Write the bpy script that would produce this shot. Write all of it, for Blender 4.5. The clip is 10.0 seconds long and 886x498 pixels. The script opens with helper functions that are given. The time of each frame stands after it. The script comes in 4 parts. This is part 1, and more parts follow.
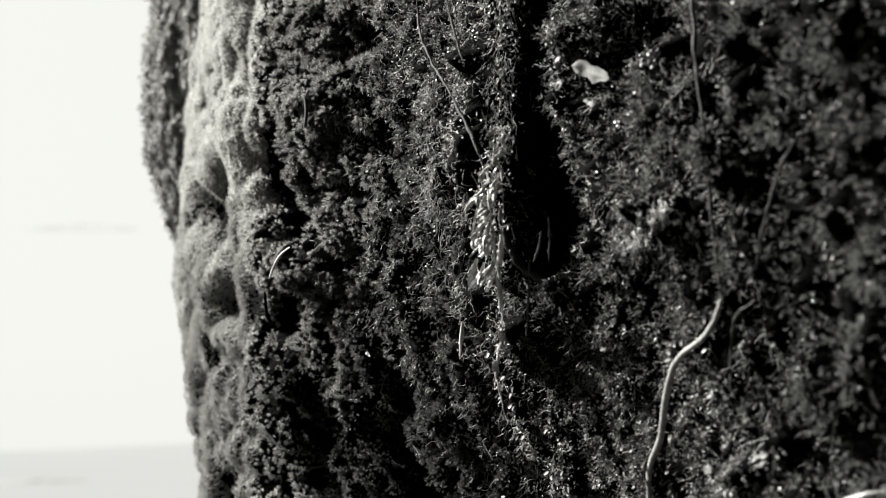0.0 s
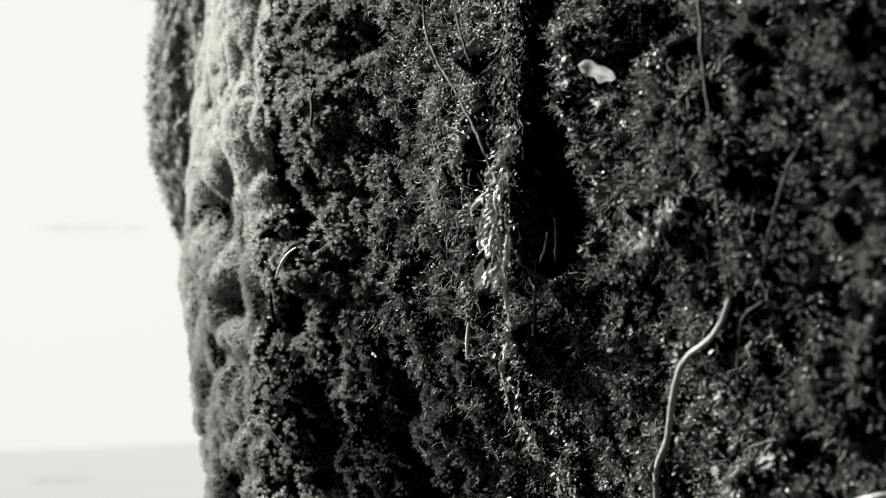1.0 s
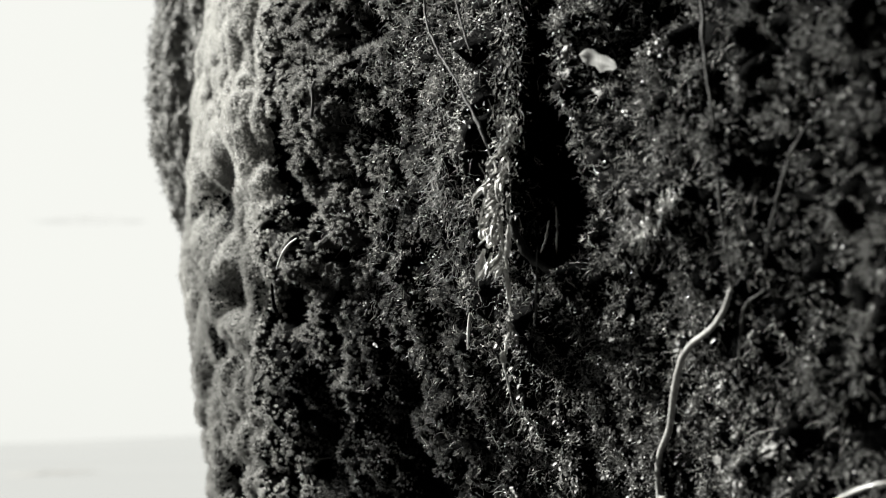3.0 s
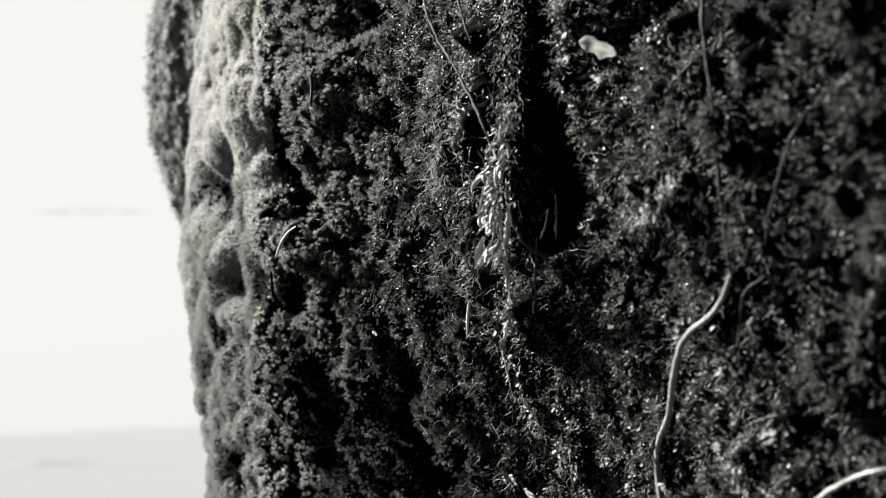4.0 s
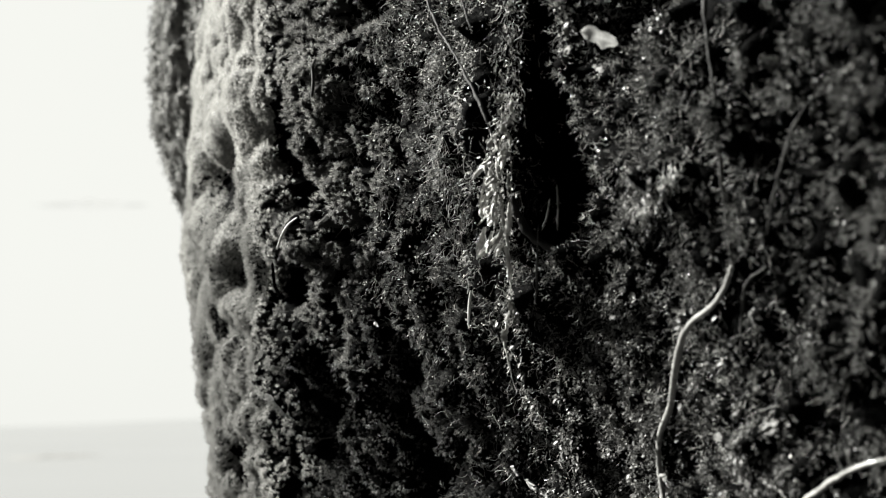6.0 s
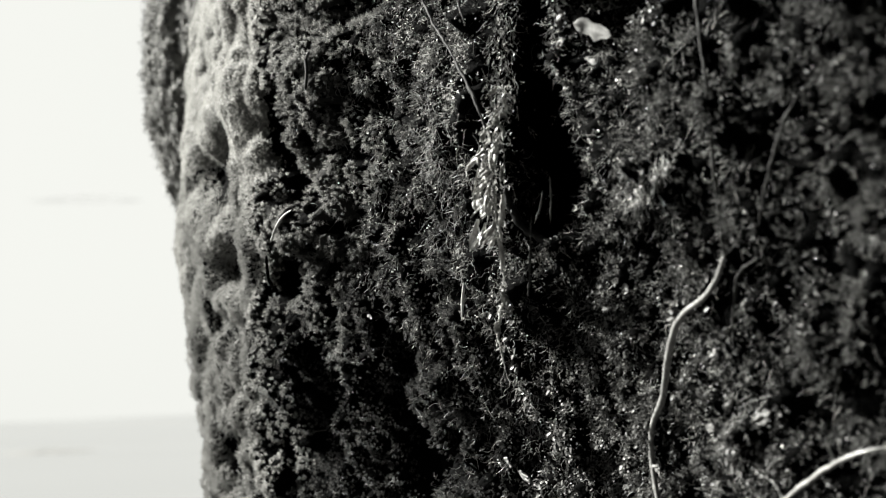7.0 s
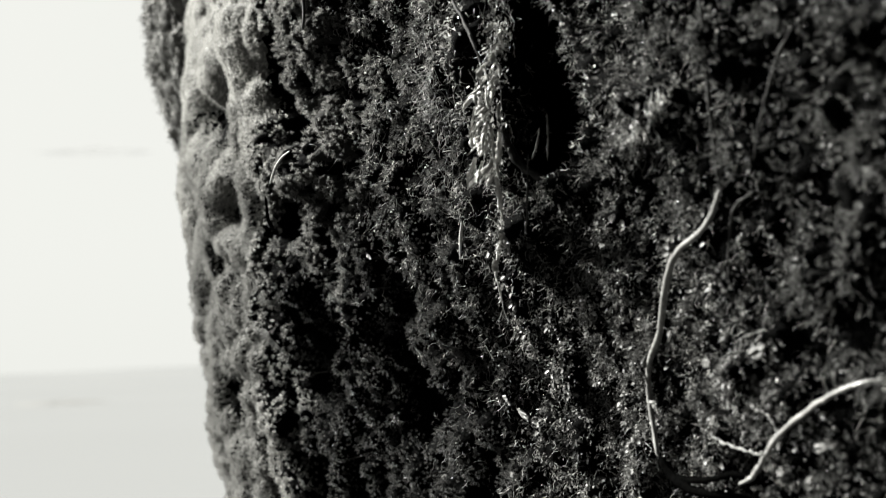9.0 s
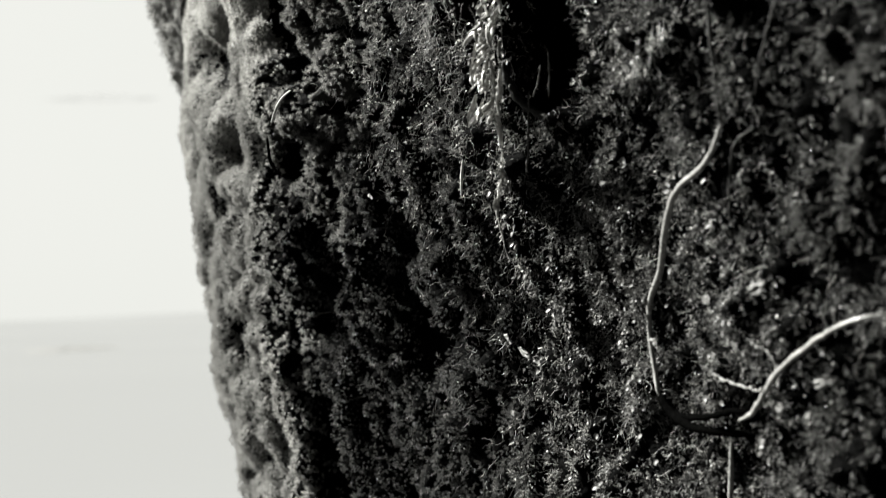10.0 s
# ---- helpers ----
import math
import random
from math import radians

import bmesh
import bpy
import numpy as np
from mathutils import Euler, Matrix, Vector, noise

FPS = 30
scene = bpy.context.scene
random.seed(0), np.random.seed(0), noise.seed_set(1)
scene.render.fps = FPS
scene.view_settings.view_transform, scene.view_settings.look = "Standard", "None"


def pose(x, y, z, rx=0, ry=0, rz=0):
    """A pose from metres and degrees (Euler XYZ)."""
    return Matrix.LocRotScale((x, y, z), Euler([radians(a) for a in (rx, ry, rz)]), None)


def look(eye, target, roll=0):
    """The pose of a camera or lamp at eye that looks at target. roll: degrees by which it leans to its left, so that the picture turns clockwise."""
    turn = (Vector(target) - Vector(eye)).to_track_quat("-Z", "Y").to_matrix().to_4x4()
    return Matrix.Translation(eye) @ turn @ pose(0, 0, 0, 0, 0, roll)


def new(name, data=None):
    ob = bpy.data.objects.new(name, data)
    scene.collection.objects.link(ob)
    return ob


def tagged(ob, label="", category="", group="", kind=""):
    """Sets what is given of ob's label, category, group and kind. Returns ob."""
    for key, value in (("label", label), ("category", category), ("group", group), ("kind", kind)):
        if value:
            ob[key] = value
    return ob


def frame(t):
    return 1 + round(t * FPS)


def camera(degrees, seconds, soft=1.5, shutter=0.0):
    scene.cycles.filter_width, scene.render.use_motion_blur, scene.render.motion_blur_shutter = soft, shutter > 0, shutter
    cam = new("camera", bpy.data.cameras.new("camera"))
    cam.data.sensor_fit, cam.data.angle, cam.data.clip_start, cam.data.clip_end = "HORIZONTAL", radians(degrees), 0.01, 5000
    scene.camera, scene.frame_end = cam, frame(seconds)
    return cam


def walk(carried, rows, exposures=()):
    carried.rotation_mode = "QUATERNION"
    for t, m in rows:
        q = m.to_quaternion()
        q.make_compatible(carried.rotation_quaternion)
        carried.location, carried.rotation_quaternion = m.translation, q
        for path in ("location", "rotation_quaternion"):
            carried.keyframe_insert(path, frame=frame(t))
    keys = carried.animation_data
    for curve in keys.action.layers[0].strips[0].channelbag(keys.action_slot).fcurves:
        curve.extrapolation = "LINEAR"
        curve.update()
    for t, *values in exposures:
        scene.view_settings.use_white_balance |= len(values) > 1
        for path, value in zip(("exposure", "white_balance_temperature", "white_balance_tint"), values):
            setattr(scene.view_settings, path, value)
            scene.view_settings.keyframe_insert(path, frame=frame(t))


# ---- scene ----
cam = camera(34.8, 10.0, soft=1.1, shutter=0.5)
cam.data.dof.use_dof = True
cam.data.dof.focus_distance = 0.67
cam.data.dof.aperture_fstop = 12.0
PATH = [
    (0.0, 0.00000, 0.00000, 1.20000, 98.172, -0.000, 0.000),
    (0.5, -0.00027, 0.00067, 1.20062, 98.131, 0.032, 0.104),
    (1.0, 0.00030, 0.00162, 1.20072, 98.141, 0.001, 0.275),
    (1.5, -0.00035, 0.00141, 1.20088, 98.120, 0.028, 0.310),
    (2.0, -0.00050, 0.00166, 1.20062, 98.094, 0.022, 0.335),
    (3.5, -0.00006, 0.00271, 1.19946, 97.615, 0.184, 0.282),
    (4.0, 0.00014, 0.00313, 1.19888, 97.429, 0.162, 0.305),
    (4.5, 0.00034, 0.00402, 1.19885, 97.291, 0.162, 0.366),
    (5.0, 0.00005, 0.00443, 1.19855, 97.213, 0.111, 0.414),
    (5.5, 0.00019, 0.00461, 1.19820, 97.191, 0.090, 0.452),
    (7.0, 0.00090, 0.00310, 1.19641, 96.962, 0.215, 0.170),
    (7.5, 0.00144, 0.00318, 1.19521, 96.717, 0.212, 0.167),
    (8.0, 0.00231, 0.00328, 1.19440, 96.270, 0.301, 0.286),
    (8.5, 0.00397, 0.00326, 1.19330, 95.718, 0.384, 0.442),
    (9.0, 0.00598, 0.00438, 1.19160, 94.938, 0.476, 0.582),
    (9.5, 0.00724, 0.00536, 1.19056, 93.921, 0.576, 0.683),
    (10.0, 0.00916, 0.00636, 1.18841, 92.764, 0.560, 0.930),
]
# the picture darkens a little as the camera tilts down
walk(cam, [(t, pose(x, y, z, rx, ry, rz)) for t, x, y, z, rx, ry, rz in PATH], [(0.0, 3.25), (7.0, 3.24), (8.5, 3.21), (10.0, 3.17)])

# ---- light: bright overcast sky, and a veiled low sun over the open side ----
SUN_FROM = Vector((-0.74, 0.28, 0.61)).normalized()
world = bpy.data.worlds.new("overcast_sky")
scene.world = world
world.use_nodes = True
wt = world.node_tree
wt.nodes.clear()
sky = wt.nodes.new("ShaderNodeTexSky")
sky.sky_type = "NISHITA"
sky.sun_disc = False
sky.sun_elevation = math.asin(SUN_FROM.z)
sky.sun_rotation = math.atan2(SUN_FROM.x, SUN_FROM.y)
sky.dust_density = 5.0
grey = wt.nodes.new("ShaderNodeRGBToBW")
dim = wt.nodes.new("ShaderNodeMath")
dim.operation = "MULTIPLY"
dim.inputs[1].default_value = 0.1
veil = wt.nodes.new("ShaderNodeMixRGB")
veil.inputs[0].default_value = 0.94
veil.inputs[2].default_value = (0.92, 0.928, 0.878, 1)
back = wt.nodes.new("ShaderNodeBackground")
out = wt.nodes.new("ShaderNodeOutputWorld")
wt.links.new(sky.outputs[0], grey.inputs[0])
wt.links.new(grey.outputs[0], dim.inputs[0])
wt.links.new(dim.outputs[0], veil.inputs[1])
wt.links.new(veil.outputs[0], back.inputs[0])
wt.links.new(back.outputs[0], out.inputs[0])
back.inputs[1].default_value = 0.109

sun_data = bpy.data.lights.new("sun", "SUN")
sun_data.energy = 4.6
sun_data.angle = radians(7)
sun_data.color = (1.0, 1.0, 0.955)
sun = new("sun", sun_data)
sun.matrix_world = look(SUN_FROM * 50, (0, 0, 0))

# ---- the shape of the rock face ----
# Plan of the face at z = 1.32, from its far end behind, round the ridge, along the face and on past the camera.
# The stretch behind the camera is unseen, added to shut off sky light.
PLAN = [(0.75, 1.95), (0.38, 1.78), (0.1, 1.58), (-0.08, 1.36), (-0.165, 1.17), (-0.193, 1.05), (-0.186, 0.975),
        (-0.158, 0.88), (-0.127, 0.81), (-0.087, 0.762), (-0.04, 0.692), (-0.005, 0.638), (0.018, 0.600), (0.052, 0.558),
        (0.078, 0.513), (0.1, 0.468), (0.117, 0.430), (0.132, 0.395), (0.165, 0.33), (0.23, 0.22), (0.36, 0.02), (0.5, -0.25),
        (0.56, -0.7), (0.38, -1.2), (-0.1, -1.5), (-0.7, -1.62), (-1.3, -1.55)]
ORIGIN = 0.018


def spline(points, n):
    """A Catmull-Rom curve through the points, n samples to a span."""
    p = np.array(points, float)
    p = np.vstack([2 * p[:1] - p[1:2], p, 2 * p[-1:] - p[-2:-1]])
    t = np.linspace(0, 1, n, endpoint=False)[:, None]
    out = []
    for a, b, c, d in zip(p[:-3], p[1:-2], p[2:-1], p[3:]):
        out.append(0.5 * (2 * b + (c - a) * t + (2 * a - 5 * b + 4 * c - d) * t * t + (3 * b - a - 3 * c + d) * t ** 3))
    out.append(p[-2:-1])
    return np.vstack(out)


_curve = spline(PLAN, 24)
_arc = np.concatenate([[0], np.cumsum(np.hypot(*np.diff(_curve, axis=0).T))])
_near = np.argmin(np.abs(_curve[:, 0] - ORIGIN) + 10 * (np.arange(len(_curve)) < 200))
_arc = _arc - _arc[_near]
S_MIN, S_MAX = _arc[0], _arc[-1]


def smooth(a, b, x):
    t = np.clip((x - a) / (b - a), 0, 1)
    return t * t * (3 - 2 * t)


def grain(x, y, seed=0):
    """Smooth noise in two dimensions, -1 to 1."""
    xi, yi = np.floor(x).astype(np.int64), np.floor(y).astype(np.int64)
    fx, fy = x - xi, y - yi
    u, v = fx * fx * fx * (fx * (fx * 6 - 15) + 10), fy * fy * fy * (fy * (fy * 6 - 15) + 10)

    def corner(i, j, dx, dy):
        h = (i * 374761393 + j * 668265263 + seed * 974711) & 0x7FFFFFFF
        h = ((h ^ (h >> 13)) * 1274126177) & 0x7FFFFFFF
        a = ((h ^ (h >> 16)) & 0xFFFF) * (2 * np.pi / 65536)
        return np.cos(a) * dx + np.sin(a) * dy

    a = corner(xi, yi, fx, fy) * (1 - u) + corner(xi + 1, yi, fx - 1, fy) * u
    b = corner(xi, yi + 1, fx, fy - 1) * (1 - u) + corner(xi + 1, yi + 1, fx - 1, fy - 1) * u
    return 1.5 * (a * (1 - v) + b * v)


def layers(x, y, n, seed=0):
    total, gain = 0.0, 1.0
    for k in range(n):
        total = total + gain * grain(x * 2 ** k, y * 2 ** k, seed + 17 * k)
        gain *= 0.5
    return total


def plan_at(s):
    x, y = np.interp(s, _arc, _curve[:, 0]), np.interp(s, _arc, _curve[:, 1])
    e = 0.02
    tx = np.interp(s + e, _arc, _curve[:, 0]) - np.interp(s - e, _arc, _curve[:, 0])
    ty = np.interp(s + e, _arc, _curve[:, 1]) - np.interp(s - e, _arc, _curve[:, 1])
    length = np.hypot(tx, ty)
    return x, y, ty / length, -tx / length


def recess(s, z):
    """How far the face lies back from its plan at a height: it leans out over its foot."""
    low = np.minimum(np.clip(1.32 - z, 0, None), 0.42)
    ridge = smooth(-0.22, -0.36, s)
    return 0.0065 * ridge + (0.225 - 0.06 * ridge) * low + 0.05 * np.clip(z - 1.40, 0, None) + 0.16 * ridge * np.clip(1.10 - z, 0, 0.12) \
        - 0.002 * ridge * np.exp(-((z - 1.165) / 0.045) ** 2) + 0.004 * ridge * np.exp(-((z - 1.222) / 0.025) ** 2) - 0.007 * ridge * np.exp(-((z - 1.318) / 0.036) ** 2) + 0.020 * np.exp(-((s - 0.02) / 0.07) ** 2 - ((z - 1.19) / 0.06) ** 2)


# Hollows and ribs of the face: place along it, height, half widths along and up, depth.
PITS = [
    (-0.316, 1.353, 0.036, 0.016, -0.032), (-0.300, 1.326, 0.034, 0.014, -0.014), (-0.303, 1.288, 0.030, 0.012, -0.023), (-0.384, 1.306, 0.026, 0.013, -0.016),
    (-0.184, 1.409, 0.010, 0.008, -0.026), (-0.203, 1.364, 0.016, 0.014, -0.026), (-0.208, 1.276, 0.017, 0.011, -0.028),
    (-0.116, 1.407, 0.018, 0.010, -0.016), (-0.108, 1.230, 0.018, 0.012, -0.017), (-0.118, 1.184, 0.014, 0.018, -0.022),
    (-0.455, 1.137, 0.010, 0.010, 0.008), (-0.132, 1.212, 0.015, 0.010, -0.016), (-0.213, 1.190, 0.020, 0.011, -0.014),
    (0.028, 1.310, 0.014, 0.030, -0.040), (0.028, 1.375, 0.012, 0.040, -0.040), (0.107, 1.144, 0.014, 0.010, -0.024),
    (0.100, 1.357, 0.020, 0.013, -0.024), (0.138, 1.250, 0.008, 0.004, -0.012),
]
RIBS = [
    (-0.160, 1.415, 0.045, 0.052, 0.011), (-0.240, 1.410, 0.030, 0.060, -0.004), (-0.256, 1.388, 0.014, 0.018, 0.004), (0.030, 1.262, 0.018, 0.014, 0.009), (-0.242, 1.338, 0.016, 0.026, 0.004),
    (-0.134, 1.374, 0.036, 0.027, 0.008), (-0.430, 1.232, 0.022, 0.050, 0.004), (-0.214, 1.312, 0.016, 0.018, 0.006),
    (0.001, 1.314, 0.011, 0.043, 0.010), (-0.047, 1.321, 0.015, 0.034, 0.006), (-0.163, 1.304, 0.026, 0.011, 0.014),
    (-0.217, 1.234, 0.028, 0.028, 0.008), (-0.389, 1.160, 0.050, 0.046, 0.002),
    (0.094, 1.289, 0.020, 0.010, 0.008), (-0.119, 1.229, 0.033, 0.017, 0.006),
]
# Creases that run down the face: half width, depth, and places along them.
CREASES = [
    (0.0048, 0.012, [(-0.254, 1.56), (-0.252, 1.463), (-0.247, 1.427), (-0.249, 1.408)]),
    (0.0060, 0.012, [(-0.305, 1.56), (-0.300, 1.476), (-0.298, 1.43), (-0.306, 1.395)]),
    (0.0060, 0.016, [(-0.355, 1.452), (-0.348, 1.437)]),
    (0.0060, 0.014, [(-0.335, 1.425), (-0.330, 1.402)]),
    (0.0055, 0.014, [(-0.365, 1.372), (-0.360, 1.350)]),
    (0.0110, 0.040, [(-0.212, 1.362), (-0.200, 1.350), (-0.180, 1.324)]),
    (0.0050, 0.012, [(-0.275, 1.330), (-0.270, 1.312), (-0.276, 1.296)]),
    (0.0060, 0.014, [(-0.256, 1.240), (-0.248, 1.205), (-0.236, 1.170), (-0.224, 1.130), (-0.215, 1.080)]),
    (0.0060, 0.012, [(-0.345, 1.270), (-0.335, 1.220), (-0.328, 1.170), (-0.312, 1.100)]),
    (0.0050, 0.010, [(-0.300, 1.260), (-0.292, 1.215), (-0.280, 1.160), (-0.270, 1.100)]),
]


def features(s, z):
    h = 0.0 * s
    s, z = s + 0.005 * layers(s * 40, z * 55, 2, 45), z + 0.003 * layers(s * 40, z * 55, 2, 47)
    for ps, pz, rs, rz, depth in PITS + RIBS:
        h = h + depth * np.exp(-(np.abs((s - ps) / (1.1 * rs)) ** 2.6) - np.abs((z - pz) / (1.1 * rz)) ** 2.6)
    for width, depth, line in CREASES:
        near = 1.0 + 0.0 * s
        for (s0, z0), (s1, z1) in zip(line[:-1], line[1:]):
            ds, dz = 0.6 * (s1 - s0), z1 - z0
            k = np.clip((0.6 * (s - s0) * ds + (z - z0) * dz) / (ds * ds + dz * dz), 0, 1)
            near = np.minimum(near, np.hypot(0.6 * (s - s0) - k * ds, z - z0 - k * dz))
        h = h - depth * np.exp(-(near / width) ** 2)
    return h


def billow(x, y, seed):
    """Rounded cushions with sharp creases between them, 0 to about 1."""
    return np.abs(grain(x, y, seed)) + 0.5 * np.abs(grain(x * 2.1, y * 2.1, seed + 7))


def near_cushions(s, z):
    w = 0.006 * grain(s * 40, z * 40, 8)
    return billow((s - 0.5 * z + w) * 46, (z + 0.5 * s + w) * 34, 29)


def domes(x, y, seed):
    """Round cushions of uneven size set side by side, 0 in the gaps to about 1 on top."""
    xi, yi = np.floor(x).astype(np.int64), np.floor(y).astype(np.int64)
    best = 0.0 * x
    for i in (-1, 0, 1):
        for j in (-1, 0, 1):
            h = ((xi + i) * 374761393 + (yi + j) * 668265263 + seed * 974711) & 0x7FFFFFFF
            h = ((h ^ (h >> 13)) * 1274126177) & 0x7FFFFFFF
            h = h ^ (h >> 16)
            px, py, tall = (h & 255) / 255, ((h >> 8) & 255) / 255, 0.55 + 0.45 * ((h >> 16) & 127) / 127
            d = (x - xi - i - px) ** 2 + (y - yi - j - py) ** 2
            best = np.maximum(best, tall * np.sqrt(np.clip(1 - d / (0.75 * tall), 0, 1)))
    return best


def tuft_cushions(s, z):
    """Cushions of the tufted moss, about a centimetre across."""
    w = 0.006 * grain(s * 45, z * 45, 5)
    return domes((s + w) / 0.0135 + 20, (z - w + 0.35 * s) / 0.0105, 23)


def knobs(s, z):
    """Small knobs on the cushions."""
    w = 0.002 * grain(s * 150, z * 150, 15)
    return domes((s + w) / 0.0080, (z - w) / 0.0056, 33)


def ridge_folds(s, z):
    """Long upright folds of the upper ridge."""
    w = 0.012 * grain(s * 9, z * 9, 5) + 0.006 * grain(s * 25, z * 25, 6)
    return domes((s + w) / 0.032, (z + 0.6 * w) / 0.15 + 0.4 * s, 11)


def ridge_ribs(s, z):
    """Short upright ribs of the lower ridge."""
    w = 0.014 * grain(s * 25, z * 25, 7)
    return domes((s + w) / 0.027, (z + 0.5 * w) / 0.042, 51), domes((s - w) / 0.014, (z - 0.5 * w) / 0.015, 53)


def zones(s, z):
    """How far a place belongs to the ridge, to the tufted moss beside it and to the near end."""
    edge = np.interp(z, [1.20, 1.27, 1.30, 1.345, 1.38], [-0.262, -0.245, -0.222, -0.220, -0.224])
    left = smooth(0.012, -0.012, s - edge + 0.012 * grain(s * 40, z * 40, 61))
    near = smooth(-0.09, 0.0, s)
    return left, (1 - left) * (1 - near), near


def relief(s, z):
    """How far the face stands out from its smooth shape, and how far its cushions sag."""
    left, mid, near = zones(s, z)
    high = smooth(1.235, 1.285, z + 0.02 * grain(s * 20, z * 20, 63))
    ribs, small_ribs = ridge_ribs(s, z)
    cushion = 0.017 * (tuft_cushions(s, z) - 0.65) + 0.0100 * (knobs(s, z) - 0.6)
    h_left = high * (0.014 * (ridge_folds(s, z) - 0.9) + 0.007 * (ribs - 0.6) + 0.0045 * (small_ribs - 0.6) + 0.0015 * (knobs(s, z) - 0.6)) \
        + (1 - high) * (0.018 * (ribs - 0.65) + 0.012 * (small_ribs - 0.6) + 0.003 * (knobs(s, z) - 0.6))
    h = features(s, z) + left * h_left + mid * cushion + near * (0.017 * (near_cushions(s, z) - 0.4) + 0.004 * (knobs(s, z) - 0.6))
    h = h + 0.010 * np.exp(-((s - 0.036) / 0.045) ** 2 - ((z - 1.21) / 0.05) ** 2) - 0.010 * np.exp(-((s + 0.145) / 0.05) ** 2) * smooth(1.25, 1.15, z)
    h = h + 0.0005 * layers(s * 230, z * 170, 2, 41) + 0.005 * (1 - 0.5 * left) * layers(s * 14, z * 10, 2, 3)
    return h, 0.55 * np.maximum(mid * (cushion + 0.004), 0) + 0.3 * left * (1 - high) * np.maximum(h_left, 0)


def on_rock(s, z, out=0.0, rough=True):
    """A place out metres proud of the face; rough: counted from its relief."""
    s, z = np.asarray(s, float), np.asarray(z, float)
    x, y, nx, ny = plan_at(s)
    h, sag = relief(s, z) if rough else (0.0, 0.0)
    d = out - recess(s, z) + h
    return np.stack([x + nx * d, y + ny * d, z - sag + 0 * s], -1)


# ---- materials ----
def material(name):
    m = bpy.data.materials.new(name)
    m.use_nodes = True
    nt = m.node_tree
    return m, nt, nt.nodes["Principled BSDF"], nt.nodes["Material Output"]


def node(nt, kind, **values):
    n = nt.nodes.new(kind)
    for key, value in values.items():
        n.inputs[key.replace("_", " ")].default_value = value
    return n


def ramp(nt, fac, stops):
    r = nt.nodes.new("ShaderNodeValToRGB")
    while len(r.color_ramp.elements) < len(stops):
        r.color_ramp.elements.new(0.5)
    for e, (at, v) in zip(r.color_ramp.elements, stops):
        e.position = at
        e.color = (v, v * 0.995, v * 0.97, 1)
    nt.links.new(fac, r.inputs[0])
    return r.outputs[0]


def noise_of(nt, scale, detail=4.0, stretch=(1, 1, 1)):
    co = nt.nodes.new("ShaderNodeNewGeometry")
    mp = nt.nodes.new("ShaderNodeMapping")
    mp.inputs["Scale"].default_value = stretch
    nt.links.new(co.outputs["Position"], mp.inputs[0])
    n = node(nt, "ShaderNodeTexNoise", Scale=scale, Detail=detail)
    nt.links.new(mp.outputs[0], n.inputs["Vector"])
    return n.outputs[0]


def bump(nt, bsdf, height, distance, strength=1.0):
    b = node(nt, "ShaderNodeBump", Distance=distance, Strength=strength)
    nt.links.new(height, b.inputs["Height"])
    nt.links.new(b.outputs[0], bsdf.inputs["Normal"])


def times(nt, a, b):
    m = nt.nodes.new("ShaderNodeMixRGB")
    m.blend_type = "MULTIPLY"
    m.inputs[0].default_value = 1.0
    nt.links.new(a, m.inputs[1])
    nt.links.new(b, m.inputs[2])
    return m.outputs[0]


def leafy(name, dark, light, rough, thin, patch=30.0, gloss=0.5, least=0.55):
    """Small living leaves: each its own tone, patches of growth, light let through."""
    m, nt, bsdf, final = material(name)
    geo = nt.nodes.new("ShaderNodeNewGeometry")
    own = ramp(nt, geo.outputs["Random Per Island"], [(0, dark), (0.6, 0.3 * light + 0.7 * dark), (1, light)])
    spread = ramp(nt, noise_of(nt, patch, 3.0), [(0.3, least), (0.7, 1.0)])
    tone = times(nt, own, spread)
    nt.links.new(tone, bsdf.inputs["Base Color"])
    bsdf.inputs["Roughness"].default_value = rough
    bsdf.inputs["Specular IOR Level"].default_value = gloss
    through_light = nt.nodes.new("ShaderNodeBsdfTranslucent")
    nt.links.new(tone, through_light.inputs[0])
    mix = nt.nodes.new("ShaderNodeMixShader")
    mix.inputs[0].default_value = thin
    nt.links.new(bsdf.outputs[0], mix.inputs[1])
    nt.links.new(through_light.outputs[0], mix.inputs[2])
    nt.links.new(mix.outputs[0], final.inputs[0])
    return m


def woody(name, dark, light, rough, scale=900.0, coat=0.0, gloss=0.4):
    """Root skin: fine streaks along it, blotches, a little relief."""
    m, nt, bsdf, final = material(name)
    fine = noise_of(nt, scale, 4.0, (1, 1, 0.25))
    tone = times(nt, ramp(nt, fine, [(0.3, dark), (0.7, light)]), ramp(nt, noise_of(nt, 120, 3.0), [(0.3, 0.6), (0.65, 1.0)]))
    nt.links.new(tone, bsdf.inputs["Base Color"])
    bsdf.inputs["Roughness"].default_value = rough
    bsdf.inputs["Specular IOR Level"].default_value = gloss
    bsdf.inputs["Coat Weight"].default_value = coat
    bsdf.inputs["Coat Roughness"].default_value = 0.12
    bump(nt, bsdf, fine, 0.0004, 0.6)
    return m


